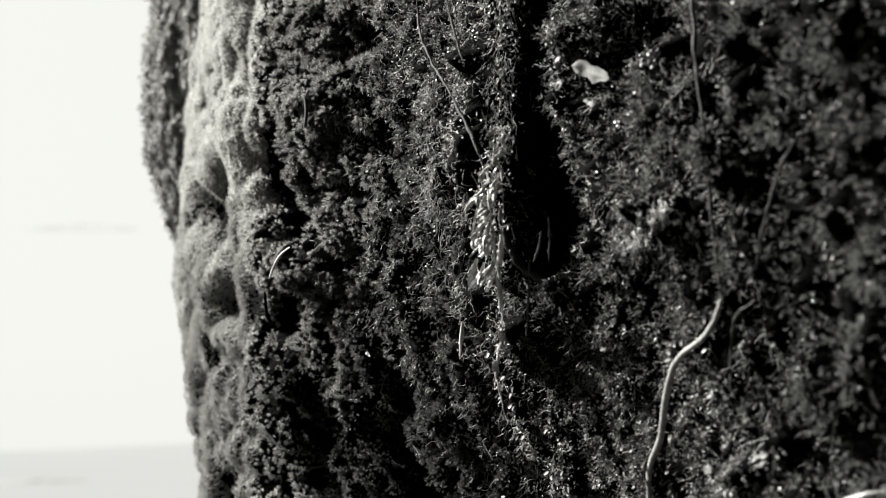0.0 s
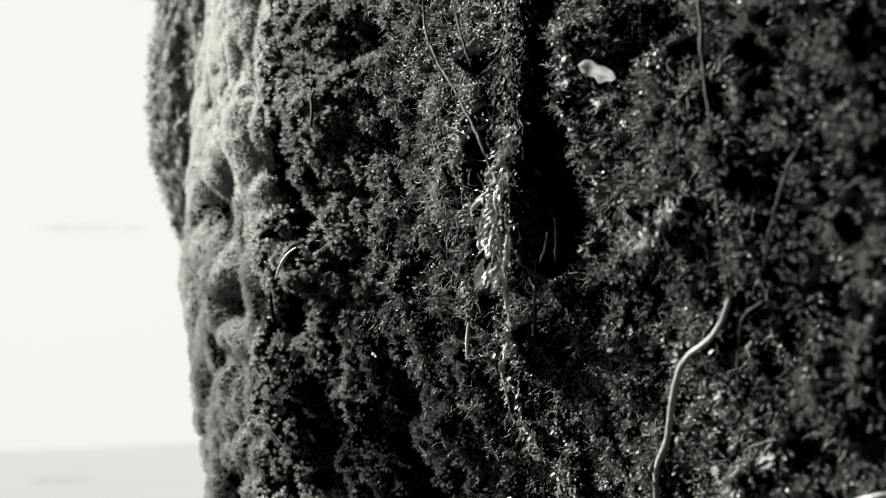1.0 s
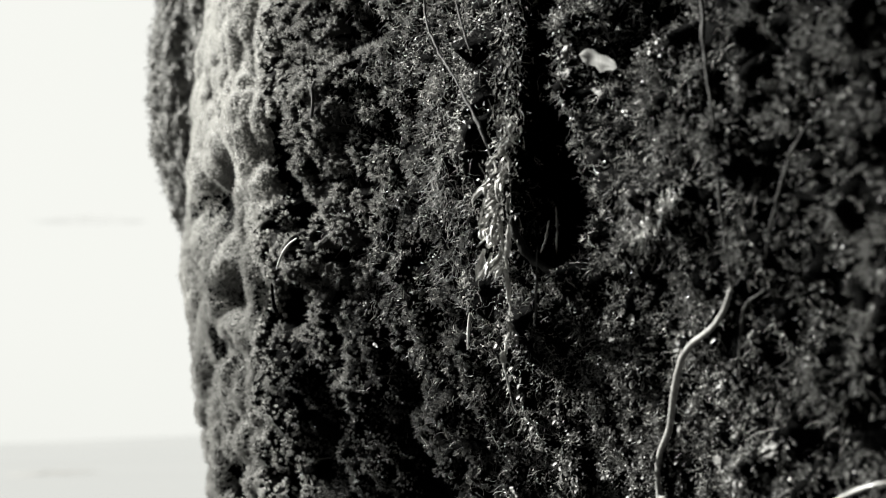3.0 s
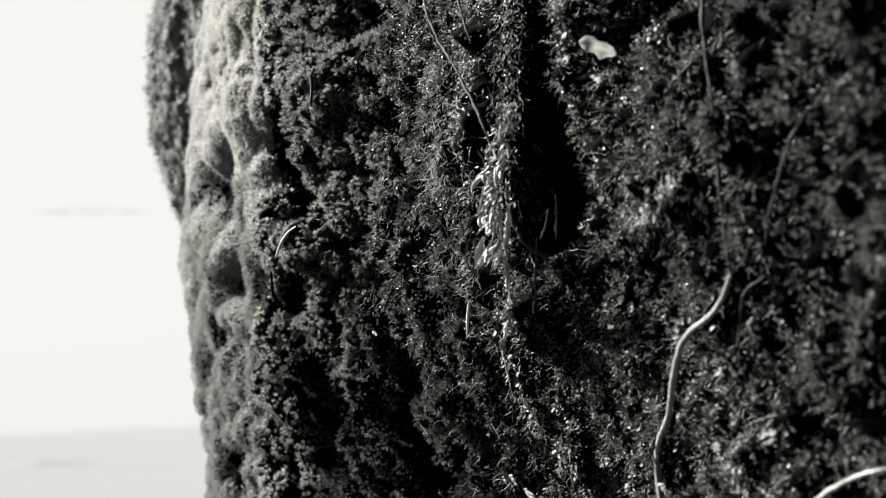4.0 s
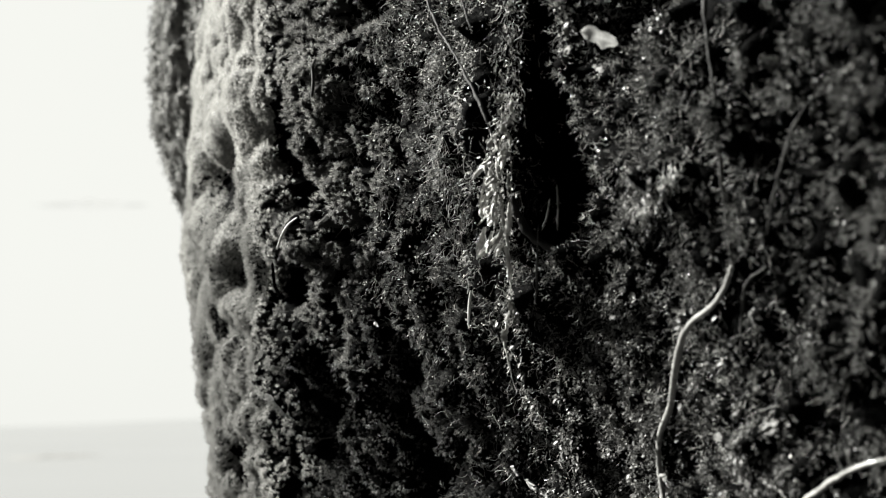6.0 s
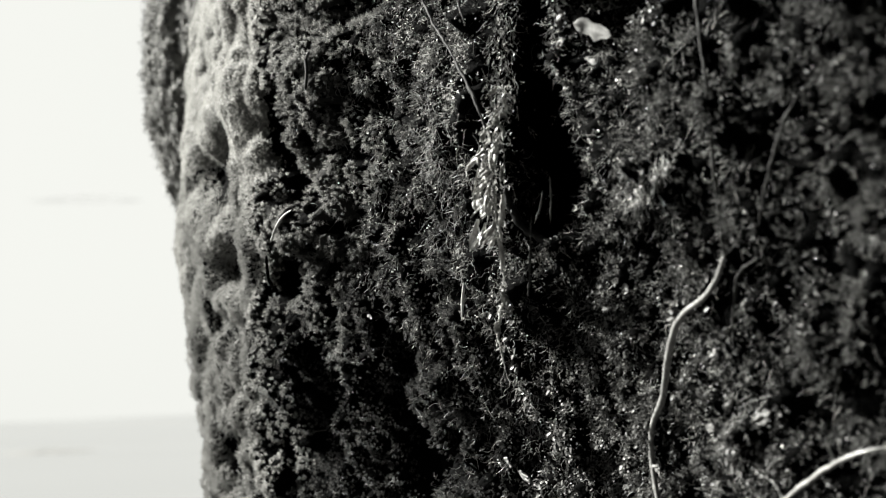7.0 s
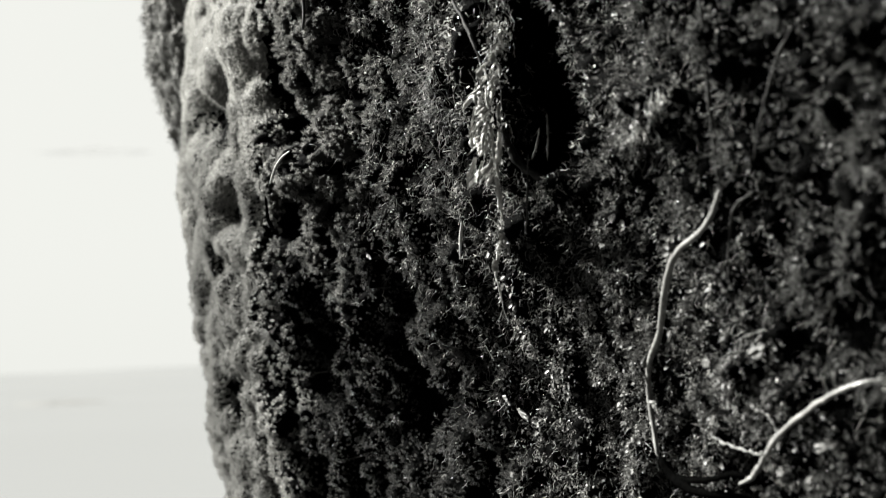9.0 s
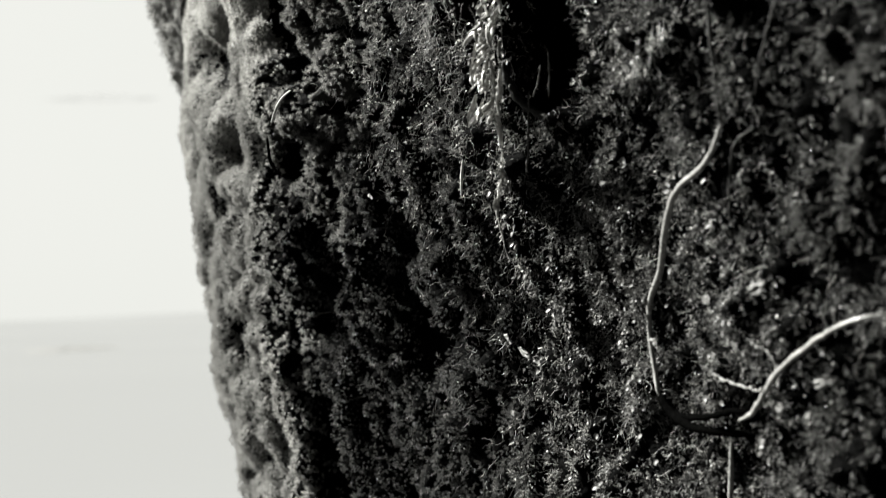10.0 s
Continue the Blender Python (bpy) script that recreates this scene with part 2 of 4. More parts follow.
def stony(name, dark, light, rough, scale, relief_size, gloss=0.15, low=0.3, high=0.7):
    m, nt, bsdf, final = material(name)
    coarse, fine = noise_of(nt, scale, 6.0), noise_of(nt, scale * 14, 5.0)
    tone = times(nt, ramp(nt, coarse, [(low, dark), (high, light)]), ramp(nt, fine, [(0.3, 0.6), (0.7, 1.0)]))
    nt.links.new(tone, bsdf.inputs["Base Color"])
    nt.links.new(ramp(nt, fine, [(0.3, rough), (0.75, min(1, rough + 0.3))]), bsdf.inputs["Roughness"])
    bsdf.inputs["Specular IOR Level"].default_value = gloss
    bump(nt, bsdf, fine, relief_size, 0.8)
    return m


# blackened so that bare rock in gaps of the moss reads as shade
SHADE_BLACK_ROCK = stony("shade_black_wet_rock", 0.0003, 0.0012, 0.8, 25, 0.0015, 0.01)
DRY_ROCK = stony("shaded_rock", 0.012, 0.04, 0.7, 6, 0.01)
BOULDER = stony("mossy_boulder_skin", 0.05, 0.24, 0.8, 150, 0.004, 0.05, 0.36, 0.68)
DARK_ROOT = woody("dark_root_skin", 0.006, 0.02, 0.6, gloss=0.1)
PALE_GROUND, _nt, _b, _f = material("pale_misty_ground")
_cool = _nt.nodes.new("ShaderNodeMixRGB")
_cool.blend_type = "MULTIPLY"
_cool.inputs[0].default_value = 1.0
_cool.inputs[2].default_value = (0.985, 1.0, 1.015, 1)
_nt.links.new(_cool.outputs[0], _b.inputs["Base Color"])
_nt.links.new(ramp(_nt, noise_of(_nt, 0.02, 2.0), [(0.3, 0.078), (0.7, 0.087)]), _cool.inputs[1])
_b.inputs["Roughness"].default_value = 1.0
_b.inputs["Specular IOR Level"].default_value = 0.0
DRIFT = stony("grey_gravel", 0.06, 0.07, 0.9, 0.3, 0.02)
VELVET = leafy("velvet_moss", 0.26, 0.48, 0.7, 0.3, 40, 0.15, 0.75)
RIBBED = leafy("ribbed_moss", 0.15, 0.32, 0.7, 0.3, 40, 0.15, 0.6)
RIBBED_BED = stony("ribbed_moss_bed", 0.065, 0.11, 0.8, 60, 0.0003, 0.05)
VELVET_BED = stony("velvet_moss_bed", 0.09, 0.14, 0.8, 60, 0.0008, 0.05)
# inner moss tone, darkened further for the shade between the tufts
SHADE_TUFT_BED = stony("shade_tufted_moss_bed", 0.012, 0.035, 0.9, 60, 0.0012, 0.03)
# one moss in three tones: ridge light and low shade put into colour
LIT_TUFT = leafy("lit_tufted_moss", 0.12, 0.48, 0.6, 0.4, 28, 0.15, 0.75)
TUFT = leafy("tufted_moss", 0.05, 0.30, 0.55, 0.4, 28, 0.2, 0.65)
SHADED_TUFT = leafy("shaded_tufted_moss", 0.010, 0.105, 0.45, 0.4, 28, 0.3, 0.4)
STRINGY = leafy("stringy_moss", 0.015, 0.46, 0.45, 0.3, 35, 0.3)
WET_LEAF = leafy("wet_liverwort", 0.02, 0.22, 0.45, 0.3, 30, 0.25)
PALE_BITS = leafy("pale_wet_leaflets", 0.05, 0.30, 0.45, 0.15, 60, 0.3, 0.4)
CLOT = leafy("wet_clotted_leaflets", 0.08, 0.48, 0.5, 0.25, 90, 0.25, 0.5)
DARK_FEATHER = leafy("feathery_moss", 0.006, 0.14, 0.55, 0.35, 26, 0.2)
PALE_ROOT = woody("pale_root_skin", 0.09, 0.21, 0.4, 900, 0.3)
ROOTLET = woody("thin_rootlet_skin", 0.04, 0.13, 0.6, 700, 0.0, 0.2)
GREY_ROOT = woody("grey_root_skin", 0.009, 0.034, 0.7, 900, 0.0, 0.1)
BLACK_ROOT = woody("black_wet_root", 0.0004, 0.0012, 0.9, gloss=0.0)
WET_FLAKE = woody("wet_pale_flake", 0.22, 0.5, 0.35, 500, 0.4)
WET_FIBRE = woody("wet_fibre", 0.06, 0.30, 0.35, 1200, 0.3)
STRAW = woody("dry_straw", 0.25, 0.4, 0.4)
FLAKE = woody("pale_dead_leaf", 0.04, 0.10, 0.85, 300, 0.0, 0.1)
SMALL_FLAKE = woody("pale_leaf_scrap", 0.05, 0.12, 0.6, 300, 0.0, 0.2)
WATER, _nt, _b, _f = material("clear_water")
_b.inputs["Base Color"].default_value = (1, 1, 1, 1)
_b.inputs["Roughness"].default_value = 0.0
_b.inputs["IOR"].default_value = 1.33
_b.inputs["Transmission Weight"].default_value = 1.0


# ---- mesh helpers ----
def mesh_of(name, verts, faces, mat, round_off=True):
    """A mesh from an array of places and one array of faces, all triangles or all quads."""
    verts, faces = np.asarray(verts, np.float32), np.asarray(faces, np.int32)
    me = bpy.data.meshes.new(name)
    k = faces.shape[1]
    me.vertices.add(len(verts))
    me.vertices.foreach_set("co", verts.ravel())
    me.loops.add(faces.size)
    me.loops.foreach_set("vertex_index", faces.ravel())
    me.polygons.add(len(faces))
    me.polygons.foreach_set("loop_start", np.arange(0, faces.size, k, dtype=np.int32))
    me.polygons.foreach_set("use_smooth", np.full(len(faces), round_off))
    me.update(calc_edges=True)
    me.materials.append(mat)
    return me


def part(name, me, parent, label=""):
    ob = new(name, me)
    ob.parent = parent
    return tagged(ob, label) if label else ob


def unit(v):
    return v / (np.linalg.norm(v, axis=-1, keepdims=True) + 1e-12)


def grid_faces(n, m):
    i = np.arange(n * m).reshape(n, m)
    return np.stack([i[:-1, :-1], i[1:, :-1], i[1:, 1:], i[:-1, 1:]], -1).reshape(-1, 4)


def tube_arrays(points, radii, sides=8, span=6, wobble=0.0, seed=0):
    """Places and quads of a round tapered tube along a smooth line, with closed ends."""
    p = spline(points, span) if len(points) > 2 else np.linspace(points[0], points[1], span + 1)
    n = len(p)
    r = np.interp(np.linspace(0, 1, n), np.linspace(0, 1, len(radii)), radii)
    rng = np.random.default_rng(seed)
    if wobble:
        r = r * (1 + wobble * rng.uniform(-1, 1, n))
        p = p + r[:, None] * wobble * 0.6 * rng.normal(size=(n, 3))
    r[0], r[-1] = 0.05 * r[0], 0.05 * r[-1]
    t = unit(np.gradient(p, axis=0))
    up = np.where(np.abs(t[:, 2:3]) > 0.9, [[1.0, 0, 0]], [[0, 0, 1.0]])
    a = unit(np.cross(t, up))
    b = np.cross(t, a)
    ang = np.arange(sides) * 2 * np.pi / sides
    ring = p[:, None] + r[:, None, None] * (a[:, None] * np.cos(ang)[None, :, None] + b[:, None] * np.sin(ang)[None, :, None])
    verts = np.vstack([ring.reshape(-1, 3)])
    i = np.arange(n * sides).reshape(n, sides)
    j = np.roll(i, -1, 1)
    q = np.stack([i[:-1], j[:-1], j[1:], i[1:]], -1).reshape(-1, 4)
    return verts, q


def tube(name, points, radii, mat, **more):
    return mesh_of(name, *tube_arrays(points, radii, **more), mat)


def blades(p, d, side, length, width, curl=0.15):
    """Narrow folded leaves from places p along d, as triangles."""
    n = len(p)
    nrm = np.cross(d, side)
    length, width = length[:, None], width[:, None]
    mid = p + d * length * 0.5 + nrm * width * 0.25
    v = np.stack([p, mid + side * width * 0.5, p + d * length - nrm * length * curl, mid - side * width * 0.5], 1).reshape(-1, 3)
    f = np.array([[0, 1, 2], [0, 2, 3]])
    return v, (f[None] + 4 * np.arange(n)[:, None, None]).reshape(-1, 3)


def pads(p, d, side, length, width, cup=0.3):
    """Rounded little leaves of six corners."""
    n = len(p)
    nrm = np.cross(d, side)
    out = []
    for along, across in ((0, 0), (0.3, 0.5), (0.75, 0.42), (1, 0.0), (0.75, -0.42), (0.3, -0.5)):
        out.append(p + d * (length * along)[:, None] + side * (width * across)[:, None]
                   + nrm * (length * cup * (abs(across) - 0.5 * along * along))[:, None])
    v = np.stack(out, 1).reshape(-1, 3)
    f = np.array([[0, 1, 5], [1, 2, 5], [2, 4, 5], [2, 3, 4]])
    return v, (f[None] + 6 * np.arange(n)[:, None, None]).reshape(-1, 3)


def facing(s, z):
    """Which way the rough face looks at a place."""
    e = 0.0012
    a = on_rock(s + e, z) - on_rock(s - e, z)
    b = on_rock(s, z + e) - on_rock(s, z - e)
    return unit(np.cross(a, b))


def any_way(rng, n):
    return unit(rng.normal(size=(n, 3)))


# ---- the rock face, ground and unseen pieces that block light ----
s_axis = np.concatenate([np.linspace(S_MIN, -0.66, 24)[:-1], np.linspace(-0.66, 0.30, 400), np.linspace(0.30, S_MAX, 60)[1:]])
z_axis = np.concatenate([np.linspace(-0.05, 0.98, 26)[:-1], np.linspace(0.98, 1.66, 280), np.linspace(1.66, 2.6, 30)[1:]])
gs, gz = np.meshgrid(s_axis, z_axis, indexing="ij")
rock = new("rock_face", mesh_of("rock_face", on_rock(gs, gz).reshape(-1, 3), grid_faces(len(s_axis), len(z_axis)), SHADE_BLACK_ROCK))
tagged(rock, "wet overhanging rock face with hollows and upright ribs, blackened to stand for shade", "rock", kind="structure")

bm = bmesh.new()
for q in np.linspace(S_MIN, S_MAX, 40):
    x, y, nx, ny = plan_at(q)
    bm.verts.new((x - 0.2 * nx, y - 0.2 * ny, -0.05))
for x, y in ((-1.3, -2.2), (1.9, -2.2), (1.9, 2.4), (0.8, 2.4)):
    bm.verts.new((x, y, -0.05))
foot = bm.faces.new(bm.verts)
top = bmesh.ops.extrude_face_region(bm, geom=[foot])
for v in top["geom"]:
    if isinstance(v, bmesh.types.BMVert):
        v.co.z = 2.59
me = bpy.data.meshes.new("rock_mass")
bm.to_mesh(me)
bm.free()
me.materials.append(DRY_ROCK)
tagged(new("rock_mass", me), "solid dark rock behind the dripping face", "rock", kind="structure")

# unseen slab, supposed from the dripping, added and sized to block sky light
bm = bmesh.new()
for x, y in ((0.9, 2.1), (-0.7, 1.6), (-1.1, 0.8), (-1.2, -0.2), (-1.5, -1.8), (1.2, -2.0), (1.4, 0.5)):
    bm.verts.new((x, y, 2.45))
roof_face = bm.faces.new(bm.verts)
top = bmesh.ops.extrude_face_region(bm, geom=[roof_face])
for v in top["geom"]:
    if isinstance(v, bmesh.types.BMVert):
        v.co.z += 0.35
me = bpy.data.meshes.new("overhang")
bm.to_mesh(me)
bm.free()
me.materials.append(DRY_ROCK)
tagged(new("overhang", me), "unseen dark rock overhang added above the face to block sky light", "rock", kind="structure")

# unseen wall added behind the camera to cut sky light from that side
wa, wz = np.meshgrid(np.linspace(0, 1, 40), np.linspace(-0.05, 4.2, 40), indexing="ij")
wy = -1.75 - 0.5 * wa ** 2 + 0.12 * layers(wa * 9, wz * 2.2, 3, 121)
front = np.stack([-0.9 - 3.6 * wa, wy, wz], -1).reshape(-1, 3)
f = grid_faces(40, 40)
edge_loop = np.concatenate([np.arange(0, 1600, 40), np.arange(1561, 1600), np.arange(1559, -1, -40), np.arange(38, 0, -1)])
nxt = np.roll(edge_loop, -1)
rim = np.stack([edge_loop, nxt, nxt + 1600, edge_loop + 1600], -1)
wall = new("unseen_rock_wall", mesh_of("unseen_rock_wall", np.vstack([front, front * [1, 0, 1] + [0, -3.0, 0]]), np.vstack([f, f[:, ::-1] + 1600, rim]), DRY_ROCK))
tagged(wall, "unseen dark rock wall added to block sky light", "rock", kind="structure")

# pale open ground to the horizon, rising a little to one side far off
rad = np.concatenate([[0.0], np.geomspace(0.5, 4000, 70)])
ang = np.linspace(0, 2 * np.pi, 181)
gr, ga = np.meshgrid(rad, ang, indexing="ij")
far = smooth(80, 900, gr)
hill = far * gr * 0.0062 * smooth(-0.34, -0.15, np.sin(ga)) * (np.cos(ga) > 0)
gzz = hill + 0.02 * layers(gr * np.sin(ga) * 0.6, gr * np.cos(ga) * 0.6, 2, 77) * smooth(0, 5, gr) * smooth(12, 8, gr)
ground = new("ground", mesh_of("ground", np.stack([gr * np.sin(ga), gr * np.cos(ga), gzz], -1).reshape(-1, 3), grid_faces(len(rad), len(ang)), PALE_GROUND))
tagged(ground, "pale misty open ground reaching the horizon", "ground", kind="structure")

# unseen dark disc, added to cut the light that pale ground bounces up
near_rad = np.linspace(0.0, 7.5, 16)
nr, na = np.meshgrid(near_rad, ang, indexing="ij")
nz = 0.008 + 0.02 * layers(nr * np.sin(na) * 0.6, nr * np.cos(na) * 0.6, 2, 77) * smooth(0, 5, nr) + 0.01 * (nr < 7.4)
earth = new("unseen_dark_earth", mesh_of("unseen_dark_earth", np.stack([nr * np.sin(na), nr * np.cos(na), nz], -1).reshape(-1, 3), grid_faces(len(near_rad), len(ang)), DRY_ROCK))
tagged(earth, "unseen dark disc added round the rock to cut bounced light", "ground", kind="structure")


def lens_mound(name, length, width, height, mat, seed):
    """A long low mound with an uneven outline."""
    a = np.linspace(0, 2 * np.pi, 49)[:-1]
    r = np.linspace(0, 1, 9)
    rr, aa = np.meshgrid(r, a, indexing="ij")
    edge = 1 + 0.3 * grain(np.cos(aa) * 2 + 9, np.sin(aa) * 2 + 4, seed)
    v = np.stack([length * rr * edge * np.cos(aa), width * rr * edge * np.sin(aa), height * (1 - rr ** 2) * (1 + 0.3 * grain(rr * 3, aa * 2, seed))], -1)
    i = np.arange(9 * 48).reshape(9, 48)
    j = np.roll(i, -1, 1)
    return mesh_of(name, v.reshape(-1, 3), np.stack([i[:-1], i[1:], j[1:], j[:-1]], -1).reshape(-1, 4), mat)


# a faint cloud streak low in the sky
CLOUD, _nt, _b, _f = material("thin_cloud")
_b.inputs["Base Color"].default_value = (0.10, 0.10, 0.097, 1)
_b.inputs["Roughness"].default_value = 1.0
_clear = _nt.nodes.new("ShaderNodeBsdfTransparent")
_mix = _nt.nodes.new("ShaderNodeMixShader")
_nt.links.new(ramp(_nt, noise_of(_nt, 0.03, 3.0, (1, 1, 3)), [(0.35, 0.03), (0.7, 0.16)]), _mix.inputs[0])
_nt.links.new(_clear.outputs[0], _mix.inputs[1])
_nt.links.new(_b.outputs[0], _mix.inputs[2])
_nt.links.new(_mix.outputs[0], _f.inputs[0])
cloud = new("cloud_streak", lens_mound("cloud_streak", 62, 20, 5, CLOUD, 8))
cloud.matrix_world = pose(-386, 1500, 238)
tagged(cloud, "faint thin grey cloud streak in pale sky", "cloud", kind="structure")

bar = new("gravel_bar", lens_mound("gravel_bar", 1.3, 4.5, 0.12, DRIFT, 3))
bar.matrix_world = pose(-16.2, 58, 0)
tagged(bar, "low grey gravel bar on the pale ground", "gravel bar", kind="structure")

# ---- the boulder behind ----
bz = np.concatenate([np.linspace(1.16, 1.64, 190), np.linspace(1.65, 2.5, 20)])
ba = np.concatenate([np.linspace(0, np.pi * 0.85, 40)[:-1], np.linspace(np.pi * 0.85, np.pi * 1.6, 220), np.linspace(np.pi * 1.6, 2 * np.pi, 21)[1:-1]])
zz, aa = np.meshgrid(bz, ba, indexing="ij")
lean_in = np.interp(zz, [1.16, 1.30, 1.363, 1.395, 1.438, 1.49, 1.56, 1.62, 2.5], [0.085, 0.036, 0.026, 0.013, -0.003, -0.009, -0.004, -0.003, 0.02])
arc = aa * 0.134
lump = 0.004 * layers(arc * 30, zz * 16, 2, 91) + 0.010 * (domes(arc / 0.016 + 9, zz / 0.024 + 0.5 * grain(arc * 40, zz * 40, 93), 95) - 0.6) \
    + 0.006 * (domes(arc / 0.007 + 9, zz / 0.009, 97) - 0.6) + 0.0015 * grain(arc * 400, zz * 300, 99)
br = 0.1325 - 0.5 * lean_in + lump
bv = np.stack([-0.108 + 0.5 * lean_in + br * np.cos(aa), 1.17 + 1.0 * br * np.sin(aa), zz], -1)
i = np.arange(len(bz) * len(ba)).reshape(len(bz), len(ba))
j = np.roll(i, -1, 1)
boulder = new("boulder", mesh_of("boulder", bv.reshape(-1, 3), np.stack([i[:-1], j[:-1], j[1:], i[1:]], -1).reshape(-1, 4), BOULDER))
tagged(boulder, "dark mossy boulder wedged behind the bright ridge", "rock")
BOULDER_MOSS = leafy("boulder_moss", 0.05, 0.26, 0.65, 0.35, 90, 0.1, 0.35)
rng = np.random.default_rng(41)
pick = rng.integers(0, 185, 26000), rng.integers(45, 255, 26000)
fp = bv[pick] + rng.normal(size=(26000, 3)) * 0.0012
fd = unit(np.stack([np.cos(aa[pick]), np.sin(aa[pick]), 0 * aa[pick] - 0.25], -1) + 0.6 * rng.normal(size=(26000, 3)))
fs = unit(np.cross(fd, rng.normal(size=(26000, 3))))
fuzz = new("boulder_moss", mesh_of("boulder_moss", *blades(fp, fd, fs, rng.uniform(0.002, 0.0048, 26000), rng.uniform(0.0006, 0.0012, 26000)), BOULDER_MOSS, False))
tagged(fuzz, "short dark shaggy moss over the boulder", "moss", kind="stuff")


# ---- moss ----
def scatter(rng, n, s0, s1, z0, z1):
    return rng.uniform(s0, s1, n), rng.uniform(z0, z1, n)


def hollow(s, z):
    """How deep a place lies below the ribs round it."""
    return features(s, z) + 0.006 * layers(s * 14, z * 10, 2, 3)


def shoots(rng, s, z, droop, spread, length, leaves, leaf, width, open_by, curl=0.15):
    """Leafy moss shoots at places on the face: leaves set round short stems."""
    n = len(s)
    root = on_rock(s, z, 0.001)
    axis = unit(facing(s, z) + droop * np.array([0, 0, -1.0]) + spread * rng.normal(size=(n, 3)))
    length = length * rng.uniform(0.6, 1.3, n)
    ref = unit(np.cross(axis, any_way(rng, n)))
    other = np.cross(axis, ref)
    k = np.arange(leaves)
    turn = k * 2.4 + rng.uniform(0, 6.28, n)[:, None]
    f = (k + 1) / leaves
    p = root[:, None] + axis[:, None] * (length[:, None] * f)[..., None]
    ring = ref[:, None] * np.cos(turn)[..., None] + other[:, None] * np.sin(turn)[..., None]
    o = (open_by * (1.15 - 0.7 * f))[None, :, None]
    d = unit(axis[:, None] + ring * o)
    side = unit(np.cross(d, ring + 0.01))
    m = n * leaves
    size = leaf * rng.uniform(0.7, 1.3, m)
    return blades(p.reshape(m, 3), d.reshape(m, 3), side.reshape(m, 3), size, size * width, curl)


def bed(s0, s1, z0, z1, step, cover, mat, name):
    """A thin moss bed that follows the face where cover is above a half, and sinks into the rock elsewhere."""
    a, b = np.arange(s0, s1, step), np.arange(z0, z1, step)
    ms, mz = np.meshgrid(a, b, indexing="ij")
    c = cover(ms, mz)
    return mesh_of(name, on_rock(ms, mz, -0.006 + 0.0075 * smooth(0.35, 0.65, c)).reshape(-1, 3), grid_faces(len(a), len(b)), mat)


def bare(s, z):
    """Nought in patches of a few centimetres where little grows."""
    return smooth(-0.85, -0.6, layers(s * 26, z * 17 + s * 8, 2, 57))


def thin_growth(s, z):
    """Less than one beside the crevice, where the rock stays nearly bare."""
    return 1 - 0.8 * np.exp(-((s - 0.056) / 0.028) ** 2 - ((z - 1.305) / 0.036) ** 2)


def clumps(s, z, seed):
    """One in loose slanting clumps about a centimetre across, nought in the black gaps between them."""
    return smooth(-0.12, 0.22, layers((s - 0.35 * z) * 62, (z + 0.35 * s) * 50, 3, seed))


def leafy_patch(s, z):
    """One where small wet leaves crowd together beside the long root."""
    return np.exp(-((s - 0.038) / 0.024) ** 2 - ((z - 1.195) / 0.036) ** 2)


# Both covers leave hollows and creases to black rock, standing in for shade.
def velvet_cover(s, z):
    left, _, _ = zones(s, z)
    low = smooth(1.30, 1.22, z)
    ribs, small_ribs = ridge_ribs(s, z)
    return left * (1 - low * smooth(0.42, 0.30, ribs)) * smooth(-0.021, -0.011, hollow(s, z)) * smooth(-0.53, -0.5, s)


def tuft_cover(s, z):
    left, mid, _ = zones(s, z)
    return smooth(0.05, 0.4, mid) * smooth(-0.016, -0.007, hollow(s, z)) * smooth(0.42, 0.60, tuft_cushions(s, z)) * (0.05 + 0.95 * smooth(0.45, 0.65, knobs(s, z)))


def shaded_low(s, z):
    """One low down under the lean of the face, where shade is put into moss tone and density."""
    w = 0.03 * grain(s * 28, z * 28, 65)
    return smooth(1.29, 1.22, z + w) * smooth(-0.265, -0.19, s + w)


rng = np.random.default_rng(11)


def pale_up(s, z):
    """One on the upper ridge, where the pale moss grows."""
    return smooth(1.29, 1.37, z + 0.07 * grain(s * 24, z * 16, 63) + 0.03 * grain(s * 90, z * 60, 64))


velvet_bed = new("moss_bed", bed(-0.54, -0.19, 1.18, 1.56, 0.0013, lambda s, z: velvet_cover(s, z) * pale_up(s, z), VELVET_BED, "moss_bed"))
ribbed_bed = new("moss_bed", bed(-0.54, -0.19, 1.0, 1.34, 0.0013, lambda s, z: 0.56 * velvet_cover(s, z), RIBBED_BED, "moss_bed"))
tagged(ribbed_bed, "dark grey ribbed moss bed low on the ridge", "moss", kind="stuff")
tagged(velvet_bed, "pale even moss bed on the lit ridge", "moss", kind="stuff")
tuft_bed = new("moss_bed", bed(-0.30, -0.08, 1.23, 1.54, 0.0010, lambda s, z: tuft_cover(s, z) * (1 - shaded_low(s, z)) * smooth(-0.10, -0.13, s) * smooth(1.235, 1.26, z), SHADE_TUFT_BED, "moss_bed"))
tagged(tuft_bed, "knobbly inner moss bed, darkened for the shade under the tufts", "moss", kind="stuff")

# short velvet moss on the ridge
s, z = scatter(rng, 140000, -0.52, -0.19, 1.0, 1.54)
keep = velvet_cover(s, z) > rng.uniform(0.1, 0.9, len(s))
s, z = s[keep], z[keep]
high = smooth(1.26, 1.39, z + 0.05 * grain(s * 28, z * 28, 63)) > rng.uniform(0, 1, len(s))
